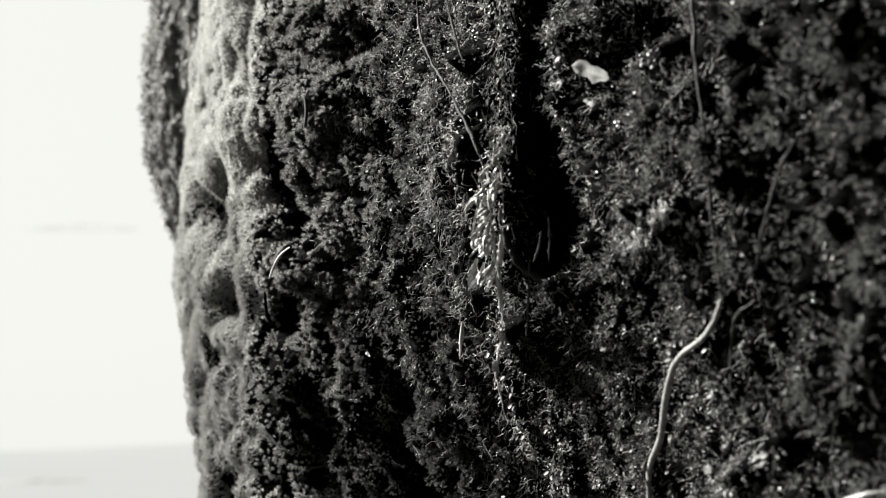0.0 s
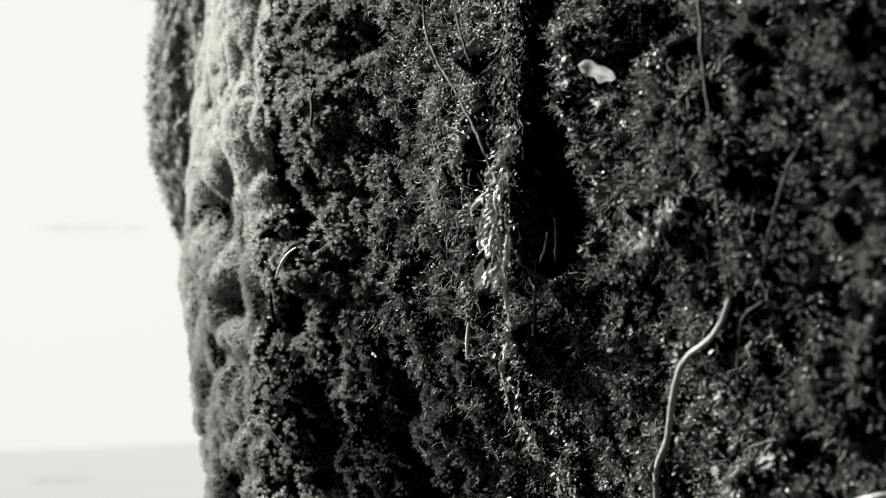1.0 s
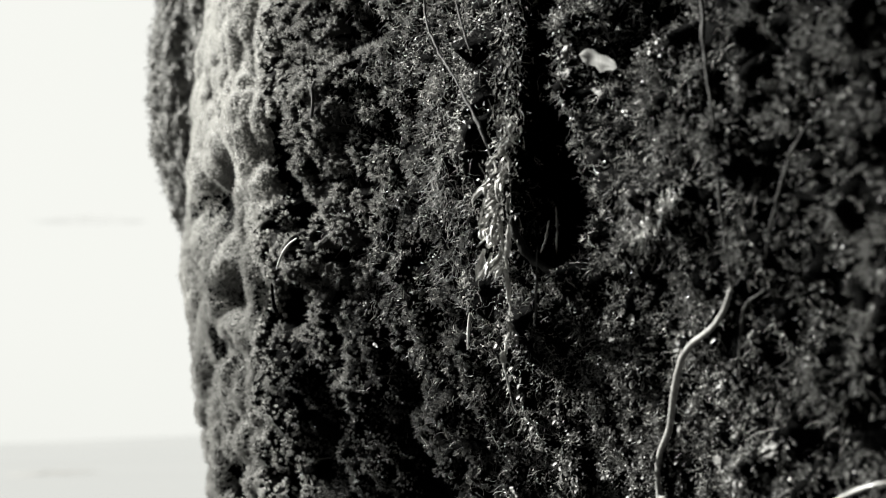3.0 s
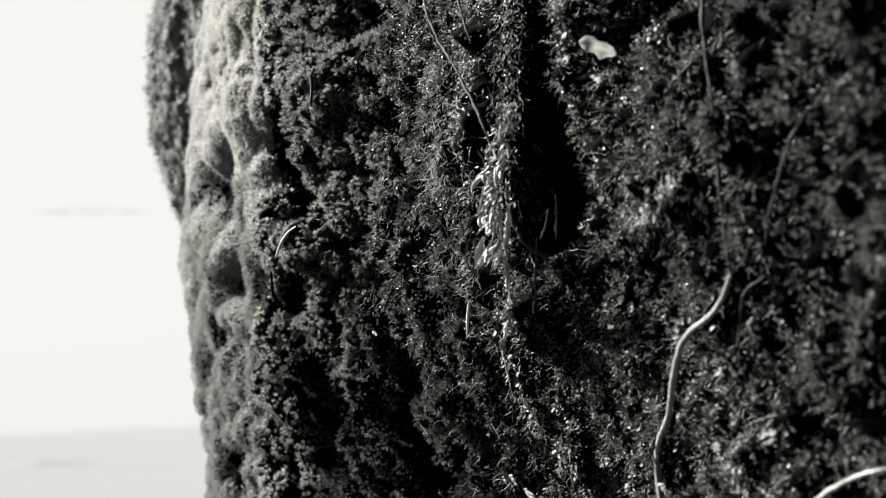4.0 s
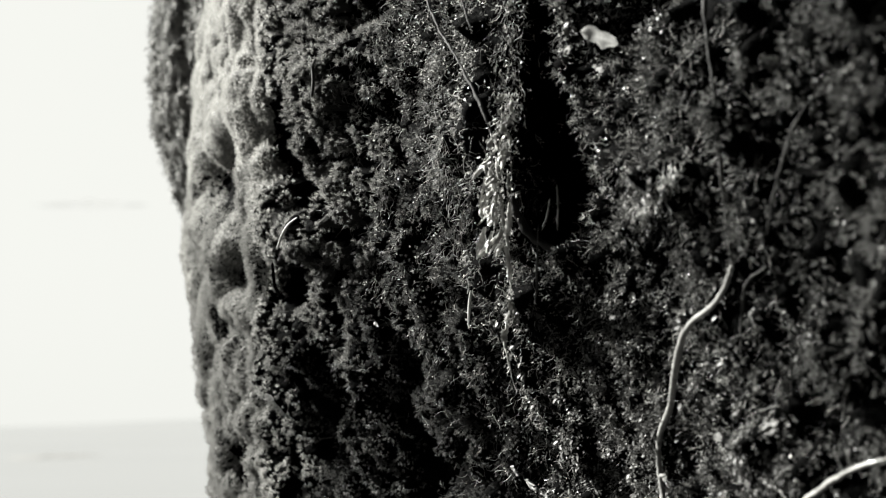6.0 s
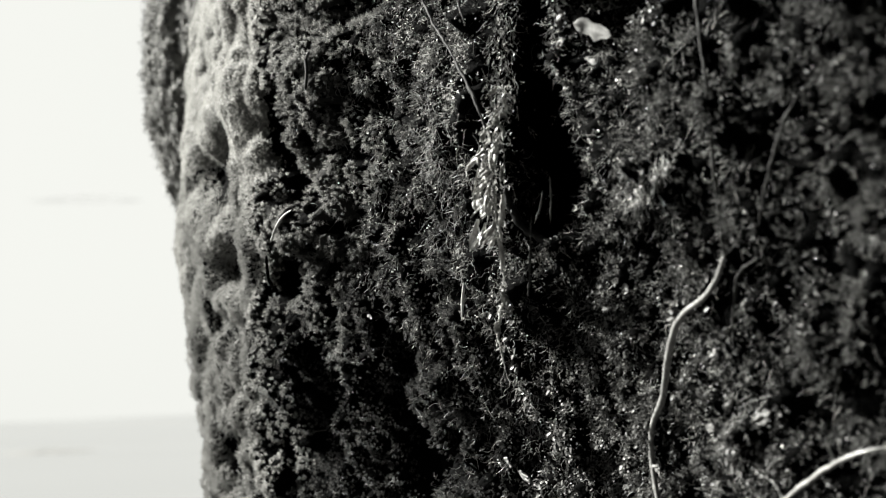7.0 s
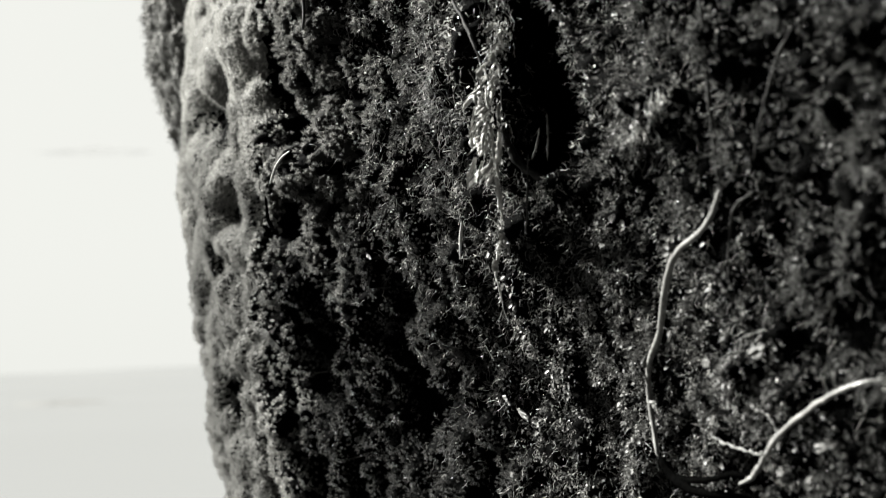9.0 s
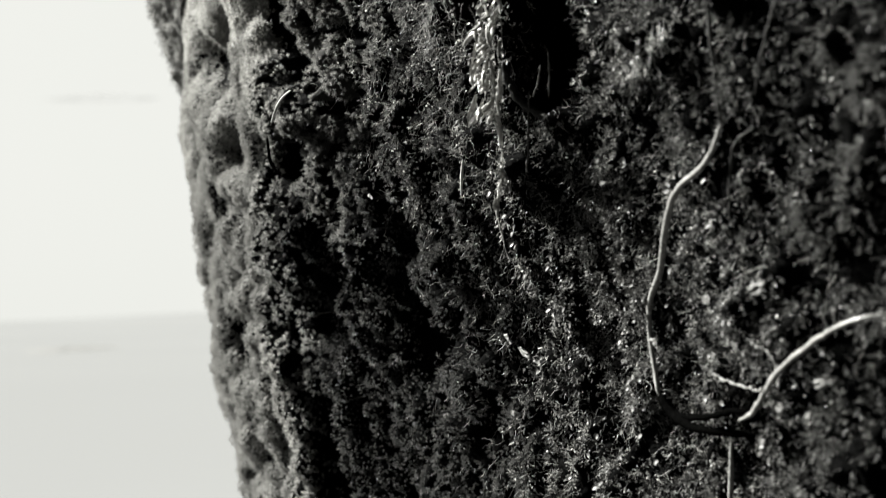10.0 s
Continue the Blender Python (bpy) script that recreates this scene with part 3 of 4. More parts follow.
velvet = new("velvet_moss", mesh_of("velvet_moss", *shoots(rng, s[high], z[high], 0.1, 0.3, 0.0018, 5, 0.0011, 0.27, 1.3), VELVET, False))
tagged(velvet, "short dense pale velvet moss on the lit ridge", "moss", kind="stuff")
ribbed = new("ribbed_moss", mesh_of("ribbed_moss", *shoots(rng, s[~high], z[~high], 0.3, 0.4, 0.0019, 5, 0.0014, 0.27, 1.3), RIBBED, False))
tagged(ribbed, "grey ribbed moss low on the ridge", "moss", kind="stuff")

# tufted moss beside it: bottle-brush shoots with needle leaves
s, z = scatter(rng, 95000, -0.30, 0.0, 1.02, 1.52)
# wet: share of the low shade put into moss tone and density
wet = shaded_low(s, z)
keep = smooth(0.3, 0.8, np.maximum(tuft_cover(s, z), 0.55 * wet * smooth(0.42, 0.6, tuft_cushions(s, z)) * smooth(-0.016, -0.007, hollow(s, z)))) * (0.76 + 0.24 * wet) * smooth(0.0, -0.05, s) > rng.uniform(0, 1, len(s))
s, z, wet = s[keep], z[keep], wet[keep]
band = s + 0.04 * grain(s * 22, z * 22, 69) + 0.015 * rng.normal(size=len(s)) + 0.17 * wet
for pick, mat, label in ((band < -0.205, LIT_TUFT, "tufted moss along the ridge, light painted into its pale tone"),
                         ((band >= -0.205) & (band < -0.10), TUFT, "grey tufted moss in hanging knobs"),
                         (band >= -0.10, SHADED_TUFT, "wet tufted moss beside the seep, shade painted into its dark tone")):
    size = 0.72 if mat == SHADED_TUFT else 1.0
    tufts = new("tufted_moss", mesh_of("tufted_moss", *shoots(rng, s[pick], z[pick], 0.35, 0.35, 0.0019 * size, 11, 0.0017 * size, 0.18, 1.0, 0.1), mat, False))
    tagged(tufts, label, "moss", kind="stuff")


def threads(rng, s, z, length, radius, fall, wander, steps=7):
    """Thin moss threads that hang and curl from the face, as three-sided tubes."""
    n = len(s)
    p = on_rock(s, z, 0.0)
    d = unit(facing(s, z) * 0.9 + np.array([0, 0, -fall]) + 0.6 * rng.normal(size=(n, 3)))
    step = (length * rng.uniform(0.4, 1.4, n) / steps)[:, None]
    line = [p]
    for _ in range(steps):
        d = unit(d + np.array([0, 0, -fall * 0.25]) + wander * rng.normal(size=(n, 3)))
        p = p + d * step
        line.append(p)
    line = np.stack(line, 1)
    t = unit(np.gradient(line, axis=1))
    a = unit(np.cross(t, [[[0.3, 0.5, 0.8]]]))
    b = np.cross(t, a)
    r = (radius * rng.uniform(0.6, 1.5, n))[:, None] * np.linspace(1, 0.4, steps + 1)[None]
    ring = np.stack([line + r[..., None] * (a * math.cos(q) + b * math.sin(q)) for q in (0, 2.1, 4.2)], 2)
    base_i = np.arange(n * (steps + 1) * 3).reshape(n, steps + 1, 3)
    nxt = np.roll(base_i, -1, 2)
    f = np.stack([base_i[:, :-1], nxt[:, :-1], nxt[:, 1:], base_i[:, 1:]], -1).reshape(-1, 4)
    return ring.reshape(-1, 3), f


# thread moss in the middle
s, z = scatter(rng, 66000, -0.17, 0.21, 1.05, 1.48)
want = smooth(-0.16, -0.09, s) * smooth(0.21, 0.08, s) * (0.3 + 0.7 * smooth(-0.25, 0.3, layers(s * 45, z * 18, 2, 81))) * smooth(-0.02, -0.006, hollow(s, z)) * (1 - 0.8 * shaded_low(s, z) * smooth(-0.03, -0.07, s))
want = want * np.maximum(clumps(s, z, 101), 0.38 + 0.45 * smooth(1.34, 1.40, z) * smooth(-0.03, -0.06, s)) * thin_growth(s, z)
keep = want > rng.uniform(0, 1, len(s))
thread = new("thread_moss", mesh_of("thread_moss", *threads(rng, s[keep], z[keep], 0.0065, 0.00012, 0.5, 0.5, 5), STRINGY))
tagged(thread, "fine wet thread moss hanging in tangles", "moss", kind="stuff")

s, z = scatter(rng, 9000, -0.14, 0.12, 1.05, 1.48)
want = smooth(-0.13, -0.07, s) * smooth(0.12, 0.07, s) * smooth(-0.3, 0.2, layers(s * 70, z * 50, 2, 83)) * bare(s, z) * smooth(-0.02, -0.006, hollow(s, z)) * (1 - 0.8 * shaded_low(s, z) * smooth(-0.03, -0.07, s))
want = want * np.maximum(clumps(s, z, 101), 0.10)
keep = want > rng.uniform(0, 1, len(s))
wisps = new("wispy_moss", mesh_of("wispy_moss", *shoots(rng, s[keep], z[keep], 0.5, 0.7, 0.0045, 7, 0.0020, 0.22, 0.9), STRINGY, False))
tagged(wisps, "thin wispy wet moss between hanging roots", "moss", kind="stuff")


# small wet leaves towards the near end
def rosettes(rng, s, z, count, size):
    n = len(s)
    root = on_rock(s, z, 0.0005)
    nrm = facing(s, z)
    p = np.repeat(root, count, 0) + size * 0.7 * rng.normal(size=(n * count, 3)) + np.repeat(nrm, count, 0) * size * rng.uniform(0, 1.2, (n * count, 1))
    d = unit(np.repeat(nrm, count, 0) * 0.6 + [0, 0, -0.5] + 0.8 * rng.normal(size=(n * count, 3)))
    side = unit(np.cross(d, any_way(rng, n * count)))
    length = size * rng.uniform(0.5, 1.3, n * count)
    return pads(p, d, side, length, length * rng.uniform(0.3, 0.7, n * count), 0.6)


s, z = scatter(rng, 42000, -0.02, 0.34, 1.04, 1.46)
want = smooth(0.0, 0.05, s + 0.04 * grain(s * 25, z * 25, 87)) * smooth(0.2, 0.4, near_cushions(s, z)) * smooth(-0.02, -0.006, hollow(s, z))
want = want * np.maximum(clumps(s, z, 105), 0.28 * smooth(0.02, 0.10, s)) * thin_growth(s, z)
keep = want > rng.uniform(0, 1, len(s))
feather = new("feathery_moss", mesh_of("feathery_moss", *shoots(rng, s[keep], z[keep], 0.5, 0.6, 0.0046, 8, 0.0017, 0.3, 0.9), DARK_FEATHER, False))
tagged(feather, "dark feathery wet moss in loose cushions", "moss", kind="stuff")

s, z = scatter(rng, 2500, 0.0, 0.34, 1.04, 1.42)
want = smooth(0.02, 0.10, s) * smooth(0.25, 0.6, near_cushions(s, z)) * smooth(-0.02, -0.006, hollow(s, z))
want = want * np.maximum(clumps(s, z, 105), 0.05)
keep = want > rng.uniform(0, 1, len(s))
liver = new("liverwort_mat", mesh_of("liverwort_mat", *rosettes(rng, s[keep], z[keep], 6, 0.0021), WET_LEAF))
tagged(liver, "scattered small wet rounded liverwort leaves", "liverwort", kind="stuff")

s, z = scatter(rng, 12000, -0.08, 0.16, 1.04, 1.25)
want = smooth(-0.06, 0.0, s) * smooth(0.16, 0.1, s) * smooth(1.25, 1.2, z) * smooth(0.15, 0.4, near_cushions(s, z))
want = np.maximum(want * np.maximum(clumps(s, z, 105), 0.10), leafy_patch(s, z))
keep = want > rng.uniform(0, 1, len(s))
liver2 = new("liverwort_mat", mesh_of("liverwort_mat", *rosettes(rng, s[keep], z[keep], 6, 0.0014), WET_LEAF))
tagged(liver2, "patch of tiny glistening wet leaves on the overhang", "liverwort", kind="stuff")


s, z = scatter(rng, 12000, -0.125, 0.0, 1.25, 1.50)
want = smooth(-0.105, -0.08, s) * smooth(0.005, -0.01, s) * (0.10 + smooth(1.33, 1.38, z)) * np.maximum(clumps(s, z, 111), 0.1)
keep = want > rng.uniform(0, 1, len(s))
bits = new("leafy_moss", mesh_of("leafy_moss", *rosettes(rng, s[keep], z[keep], 4, 0.0012), PALE_BITS))
tagged(bits, "pale glistening wet leaflets round the slanting root", "moss", kind="stuff")

s, z = scatter(rng, 3000, 0.0, 0.16, 1.05, 1.46)
want = smooth(0.0, 0.03, s) * np.maximum(np.maximum(clumps(s, z, 113), 0.06), 0.8 * leafy_patch(s, z))
keep = want > rng.uniform(0, 1, len(s))
bits = new("leafy_moss", mesh_of("leafy_moss", *rosettes(rng, s[keep], z[keep], 3, 0.0013), PALE_BITS))
tagged(bits, "tiny pale wet leaflets strewn over dark moss", "moss", kind="stuff")


# pale leaf tips, the glints of wet leaves painted as light colour
PAINTED_GLINT = leafy("painted_glint_tips", 0.25, 0.75, 0.25, 0.3, 60, 0.8, 0.6)
s, z = scatter(rng, 16000, -0.20, 0.18, 1.04, 1.48)
want = (0.10 + 0.5 * smooth(-0.15, -0.06, s) * smooth(0.14, 0.04, s)) * np.maximum(clumps(s, z, 101), clumps(s, z, 105)) * smooth(-0.02, -0.006, hollow(s, z)) * (1 - 0.7 * shaded_low(s, z) * smooth(-0.03, -0.07, s)) * (0.4 + 0.6 * smooth(1.18, 1.26, z)) * thin_growth(s, z)
keep = want > rng.uniform(0, 1, len(s))
glints = new("leafy_moss", mesh_of("leafy_moss", *rosettes(rng, s[keep], z[keep], 2, 0.0011), PAINTED_GLINT))
tagged(glints, "tiny wet leaf tips strewn over moss, their glints painted pale", "moss", kind="stuff")

# single wet leaves that stand out of the patch
leaf_shapes = []
for k in range(4):
    q = np.zeros((1, 3))
    v, f = pads(q, np.array([[0, 0, -1.0]]), np.array([[1.0, 0, 0]]), np.array([0.0030]), np.array([0.0024 - 0.0003 * k]), 0.2 + 0.12 * k)
    n = len(v)
    v = np.vstack([v, v + [0, 0.00018, 0]])
    rim = np.array([[i, (i + 1) % n, (i + 1) % n + n] for i in range(n)] + [[i, (i + 1) % n + n, i + n] for i in range(n)])
    leaf_shapes.append(mesh_of("leaf", v, np.vstack([f, f[:, ::-1] + n, rim]), WET_LEAF))
plant = tagged(new("liverwort"), "glistening wet liverwort with separate rounded leaves", "liverwort")
s, z = scatter(rng, 900, -0.03, 0.15, 1.08, 1.25)
keep = near_cushions(s, z) > 0.42
for a, b in list(zip(s[keep], z[keep]))[:280]:
    ob = part("leaf", leaf_shapes[rng.integers(4)], plant)
    _, _, nx, ny = plan_at(a)
    ob.matrix_world = Matrix.Translation(on_rock(a, b, 0.002)) @ Matrix.Rotation(math.atan2(nx, -ny), 4, "Z") @ pose(0, 0, 0, rng.uniform(-50, 10), rng.uniform(-60, 60), rng.uniform(-40, 40))


# ---- roots ----
def line_on(pairs, out, rough=False):
    """Places along the face from pairs of place and height; out: metres proud of its smooth shape or its relief, one or one a pair."""
    a = np.array(pairs)
    return on_rock(a[:, 0], a[:, 1], np.asarray(out, float) + 0 * a[:, 0], rough)


def root_thing(name, label, category="root"):
    return tagged(new(name), label, category)


long_root = root_thing("long_root", "long pale bent root crossing the wet moss")
part("upper_root", tube("upper_root", line_on([(0.1419, 1.3688), (0.1432, 1.3520), (0.1437, 1.3316), (0.1448, 1.3116), (0.1410, 1.2928), (0.1378, 1.2777), (0.1354, 1.2624), (0.1344, 1.2527)], 0.008), [0.0006, 0.0006, 0.0005], GREY_ROOT, wobble=0.5), long_root, "thin grey upper length")
part("stem", tube("stem", line_on([(0.1393, 1.2526), (0.1327, 1.2457), (0.1227, 1.2399), (0.1079, 1.2352), (0.0980, 1.2295), (0.0863, 1.2177), (0.0759, 1.2053), (0.0625, 1.1936), (0.0587, 1.1812), (0.0595, 1.1677), (0.0615, 1.1566)], 0.012), [0.0008, 0.0010, 0.0013, 0.0013, 0.0011, 0.0010], PALE_ROOT, sides=12, wobble=0.08), long_root)
part("hook", tube("hook", line_on([(0.0615, 1.1570), (0.0715, 1.1488), (0.0881, 1.1452), (0.1099, 1.1443)], [0.012, 0.012, 0.012, 0.002]), [0.0017, 0.0018, 0.0014], BLACK_ROOT, sides=10, wobble=0.1), long_root, "black wet end")

dark_loop = root_thing("dark_root", "black wet root curving under the moss")
part("stem", tube("stem", line_on([(0.0635, 1.1540), (0.0734, 1.1495), (0.0931, 1.1502), (0.1088, 1.1533), (0.1167, 1.1503)], [0.010, 0.011, 0.012, 0.009, 0.004]), [0.0010, 0.0013, 0.0012], BLACK_ROOT, wobble=0.1), dark_loop)

forked = root_thing("forked_root", "pale forked root with short side rootlets")
part("stem", tube("stem", line_on([(0.1104, 1.1498), (0.1199, 1.1531), (0.1287, 1.1600), (0.1395, 1.1683), (0.1560, 1.1763), (0.1709, 1.1824), (0.1845, 1.1864), (0.1930, 1.1883), (0.2000, 1.1915)], [0.010, 0.010, 0.010, 0.010, 0.010, 0.010, 0.009, 0.002, -0.014]), [0.0006, 0.0010, 0.0011, 0.0010, 0.0008, 0.0005, 0.0003], PALE_ROOT, sides=12, wobble=0.18), forked)
for pairs, r in (([(0.1395, 1.1683), (0.1352, 1.1750), (0.1293, 1.1774), (0.1232, 1.1801)], 0.0006),
                 ([(0.1297, 1.1610), (0.1157, 1.1624), (0.1017, 1.1653), (0.0886, 1.1697)], 0.0007),
                 ([(0.1749, 1.1834), (0.1739, 1.1875), (0.1754, 1.1902)], 0.0004),
                 ([(0.1709, 1.1824), (0.1691, 1.1857), (0.1684, 1.1879)], 0.0004),
                 ([(0.1816, 1.1857), (0.1818, 1.1889), (0.1805, 1.1907)], 0.0004)):
    rootlet = part("rootlet", tube("rootlet", line_on(pairs, 0.009), [r * 0.8, r * 0.55, r * 0.7, r * 0.35], ROOTLET, span=9, wobble=0.75, seed=len(pairs)), forked)
    if r == 0.0006:
        part("twig", tube("twig", line_on([(0.1314, 1.1769), (0.1371, 1.1809), (0.1465, 1.1848)], 0.010), [0.0003, 0.0004, 0.0002], ROOTLET, wobble=0.5), rootlet)

hanging = root_thing("hanging_rootlet", "pale rootlet hanging below the bent root")
part("stem", tube("stem", line_on([(0.1020, 1.1429), (0.0960, 1.1202), (0.0903, 1.1023)], 0.008), [0.0008, 0.0010, 0.0008], PALE_ROOT, wobble=0.05), hanging)

for pairs, label in (([(0.1530, 1.2509), (0.1402, 1.2463), (0.1327, 1.2352), (0.1270, 1.2217)], "thin grey rootlet beside the bent root"),
                     ([(0.1907, 1.2985), (0.1789, 1.2899), (0.1690, 1.2788), (0.1609, 1.2688), (0.1557, 1.2600)], "thin grey rootlet among wet leaves")):
    r = root_thing("thin_root", label)
    part("stem", tube("stem", line_on(pairs, 0.008), [0.0004, 0.0006, 0.0003], GREY_ROOT, wobble=0.35), r)

slant = root_thing("slanting_root", "slender grey root slanting down to the drip")
part("stem", tube("stem", line_on([(-0.0256, 1.4077), (-0.0211, 1.3855), (-0.0103, 1.3673), (-0.0003, 1.3547), (0.0102, 1.3390), (0.0184, 1.3242), (0.0212, 1.3145)], 0.020), [0.0004, 0.0005, 0.0006, 0.0007, 0.0005], GREY_ROOT, sides=10, wobble=0.5), slant)
part("rootlet", tube("rootlet", line_on([(0.0002, 1.3978), (0.0075, 1.3757), (0.0133, 1.3596)], 0.022), [0.0004, 0.0005, 0.0003], GREY_ROOT, wobble=0.35), slant)

dark_curve = root_thing("dark_root", "dark wet root bending out of the crevice")
part("stem", tube("stem", line_on([(0.0120, 1.2949), (0.0123, 1.2854), (0.0175, 1.2755), (0.0301, 1.2686), (0.0416, 1.2686)], [0.006, 0.006, 0.004, 0.0, -0.008]), [0.0016, 0.0018, 0.0015, 0.0006], DARK_ROOT, wobble=0.2), dark_curve)

blade = root_thing("straw", "bright bent straw caught in the moss", "straw")
part("stalk", tube("stalk", line_on([(-0.1723, 1.2896), (-0.1640, 1.2958), (-0.1543, 1.3005), (-0.1431, 1.3029)], 0.026), [0.0006, 0.0007, 0.0003], STRAW), blade)
for pairs, label, skin in (([(-0.1875, 1.2853), (-0.1894, 1.2720), (-0.1842, 1.2656)], "thin black stalk in a moss hollow", BLACK_ROOT),
                           ([(-0.1294, 1.3614), (-0.1279, 1.3699), (-0.1287, 1.3774), (-0.1251, 1.3810)], "thin curved grey stalk in the tufted moss", GREY_ROOT)):
    r = root_thing("stalk", label, "stalk")
    part("stem", tube("stem", line_on(pairs, 0.022), [0.0007, 0.0009, 0.0006], skin), r)
for pairs, out, label, skin in (([(0.0290, 1.2800), (0.0210, 1.2620), (0.0140, 1.2500), (0.0060, 1.2420)], 0.012, "thin grey rootlet hanging below the crevice", GREY_ROOT),
                                ([(0.0350, 1.2900), (0.0310, 1.2830), (0.0260, 1.2780)], 0.008, "thin dark rootlet in the mouth of the crevice", ROOTLET),
                                ([(0.0330, 1.2970), (0.0310, 1.2880), (0.0270, 1.2780)], 0.000, "dim thin rootlet deep in the crevice", ROOTLET)):
    r = root_thing("rootlet", label, "root")
    part("stem", tube("stem", line_on(pairs, out), [0.0005, 0.0004, 0.0003], skin, wobble=0.4), r)
pale = root_thing("straw", "short pale straw hanging straight in the fibres", "straw")
part("stalk", tube("stalk", line_on([(-0.0200, 1.2570), (-0.0250, 1.2500), (-0.0310, 1.2410)], 0.017), [0.0004, 0.0008, 0.0003], STRAW), pale)


# ---- hanging tangle of wet fibres ----
def fibres(name, label, pairs, out, count, spread, length, radius, seed, mat, wander=0.6):
    """A bundle of separate wet fibres round a line that hangs on the face."""
    rng = np.random.default_rng(seed)
    thing = root_thing(name, label, "fibres")
    core = spline(line_on(pairs, out), 12)
    for k in range(count):
        at = int(rng.uniform(0, 0.93) * (len(core) - 1))
        p = core[at] + spread * (0.35 + 1.1 * abs(math.sin(at * 0.33 + seed))) * rng.normal(size=3) * [1, 0.6, 0.6]
        d = unit(np.array([rng.normal(0, 0.3) - 0.05, rng.normal(0, 0.25) - 0.05, -1.0]))
        pts = [p]
        for _ in range(4):
            d = unit(d + wander * rng.normal(size=3) + [0, 0, -0.35])
            p = p + d * length * rng.uniform(0.5, 1.4) / 4
            pts.append(p)
        r = radius * rng.uniform(0.5, 1.6)
        part("fibre", tube("fibre", np.array(pts), [r * 0.6, r, r * 0.9, r * 0.5], mat, sides=6, span=4, wobble=0.2, seed=k), thing)
    return thing


def clot(thing, pairs, out, count, spread, size, seed, label, mat=CLOT):
    """Wet leaflets matted round a line that hangs on the face, as one part."""
    rng = np.random.default_rng(seed)
    core = spline(line_on(pairs, out), 12)
    at = rng.integers(0, len(core), count)
    swell = 0.45 + 0.9 * np.abs(np.sin(at * 0.41 + seed)) * rng.uniform(0.4, 1, count)
    p = core[at] + (spread * swell)[:, None] * rng.normal(size=(count, 3)) * [1, 0.7, 0.8]
    d = unit(np.array([0, 0, -0.9]) + 0.55 * rng.normal(size=(count, 3)))
    side = unit(np.cross(d, any_way(rng, count)))
    length = size * rng.uniform(0.4, 1.5, count) ** 1.3
    me = mesh_of("leaf_mat", *pads(p, d, side, length, length * rng.uniform(0.12, 0.38, count), 0.4), mat)
    return tagged(part("leaf_mat", me, thing, label), kind="stuff")


HANG = [(0.0269, 1.3313), (0.0227, 1.3178), (0.0151, 1.3027), (0.0108, 1.2869), (0.0097, 1.2730)]
bundle = fibres("fibre_tangle", "dripping tangle of pale wet root fibres", HANG, 0.015, 48, 0.0030, 0.010, 0.00012, 5, WET_FIBRE, 0.5)
clot(bundle, HANG, 0.014, 800, 0.0034, 0.0019, 31, "small wet leaflets matted into the fibres")


def lappet(thing, line, wide, seed, label="wet pale lappet clotted in the fibres"):
    """A limp wet strip that hangs along a line: cupped, ragged at its edges, drawn to a point."""
    n, m = 17, 5
    line = spline(line, 16)
    line = line[np.linspace(0, len(line) - 1, n).astype(int)]
    way = unit(np.gradient(line, axis=0))
    across = unit(np.cross(way, np.array([0.25 * math.sin(seed * 1.7), -1.0, 0.3 * math.sin(seed * 2.9)])))
    front = np.cross(across, way)
    u, v = np.meshgrid(np.linspace(0, 1, n), np.linspace(-1, 1, m), indexing="ij")
    w = wide * (0.35 + 0.65 * np.sin(np.pi * u ** 1.4)) * (1 - u ** 6) * (1 + 0.5 * grain(u * 6 + seed, v * 0.8, seed)) + 0.00012
    cup = w * (0.45 * v * v + 0.5 * grain(u * 5 + seed, v * 1.3 + 3, seed + 1))
    top = line[:, None] + across[:, None] * (v * w)[..., None] - front[:, None] * cup[..., None]
    top = top.reshape(-1, 3)
    back = top + np.repeat(front, m, 0) * 0.00035
    f = grid_faces(n, m)
    return part("lappet", mesh_of("lappet", np.vstack([top, back]), np.vstack([f, f[:, ::-1] + len(top)]), WET_FLAKE), thing, label)


for k, (pairs, wide) in enumerate((
        ([(0.0150, 1.3060), (0.0080, 1.3040), (0.0020, 1.3010)], 0.0010),
        ([(0.0130, 1.3030), (0.0140, 1.3000), (0.0120, 1.2960)], 0.0013),
        ([(0.0180, 1.2980), (0.0090, 1.2930), (0.0040, 1.2920)], 0.0009),
        ([(0.0210, 1.2890), (0.0180, 1.2820), (0.0140, 1.2760)], 0.0013),
        ([(0.0030, 1.2810), (-0.0020, 1.2750), (-0.0080, 1.2690)], 0.0014),
        ([(0.0070, 1.2790), (0.0020, 1.2740), (-0.0080, 1.2690)], 0.0010),
        ([(0.0110, 1.2730), (0.0080, 1.2710), (0.0050, 1.2690)], 0.0008),
        ([(0.0120, 1.2720), (0.0110, 1.2640), (0.0080, 1.2590)], 0.0010),
        ([(0.0030, 1.2510), (0.0040, 1.2470), (0.0030, 1.2440)], 0.0018),
        ([(-0.0060, 1.2390), (-0.0080, 1.2360), (-0.0070, 1.2340)], 0.0014),
        ([(0.0100, 1.3010), (0.0070, 1.2960), (0.0050, 1.2930)], 0.0004),
        ([(0.0140, 1.2880), (0.0100, 1.2840), (0.0060, 1.2810)], 0.0009),
        ([(0.0150, 1.2940), (0.0130, 1.2910), (0.0060, 1.2860)], 0.0008))):
    lappet(bundle, line_on(pairs, 0.0175), wide, k)
rng = np.random.default_rng(15)
hang_line = spline(line_on(HANG, 0.015), 12)
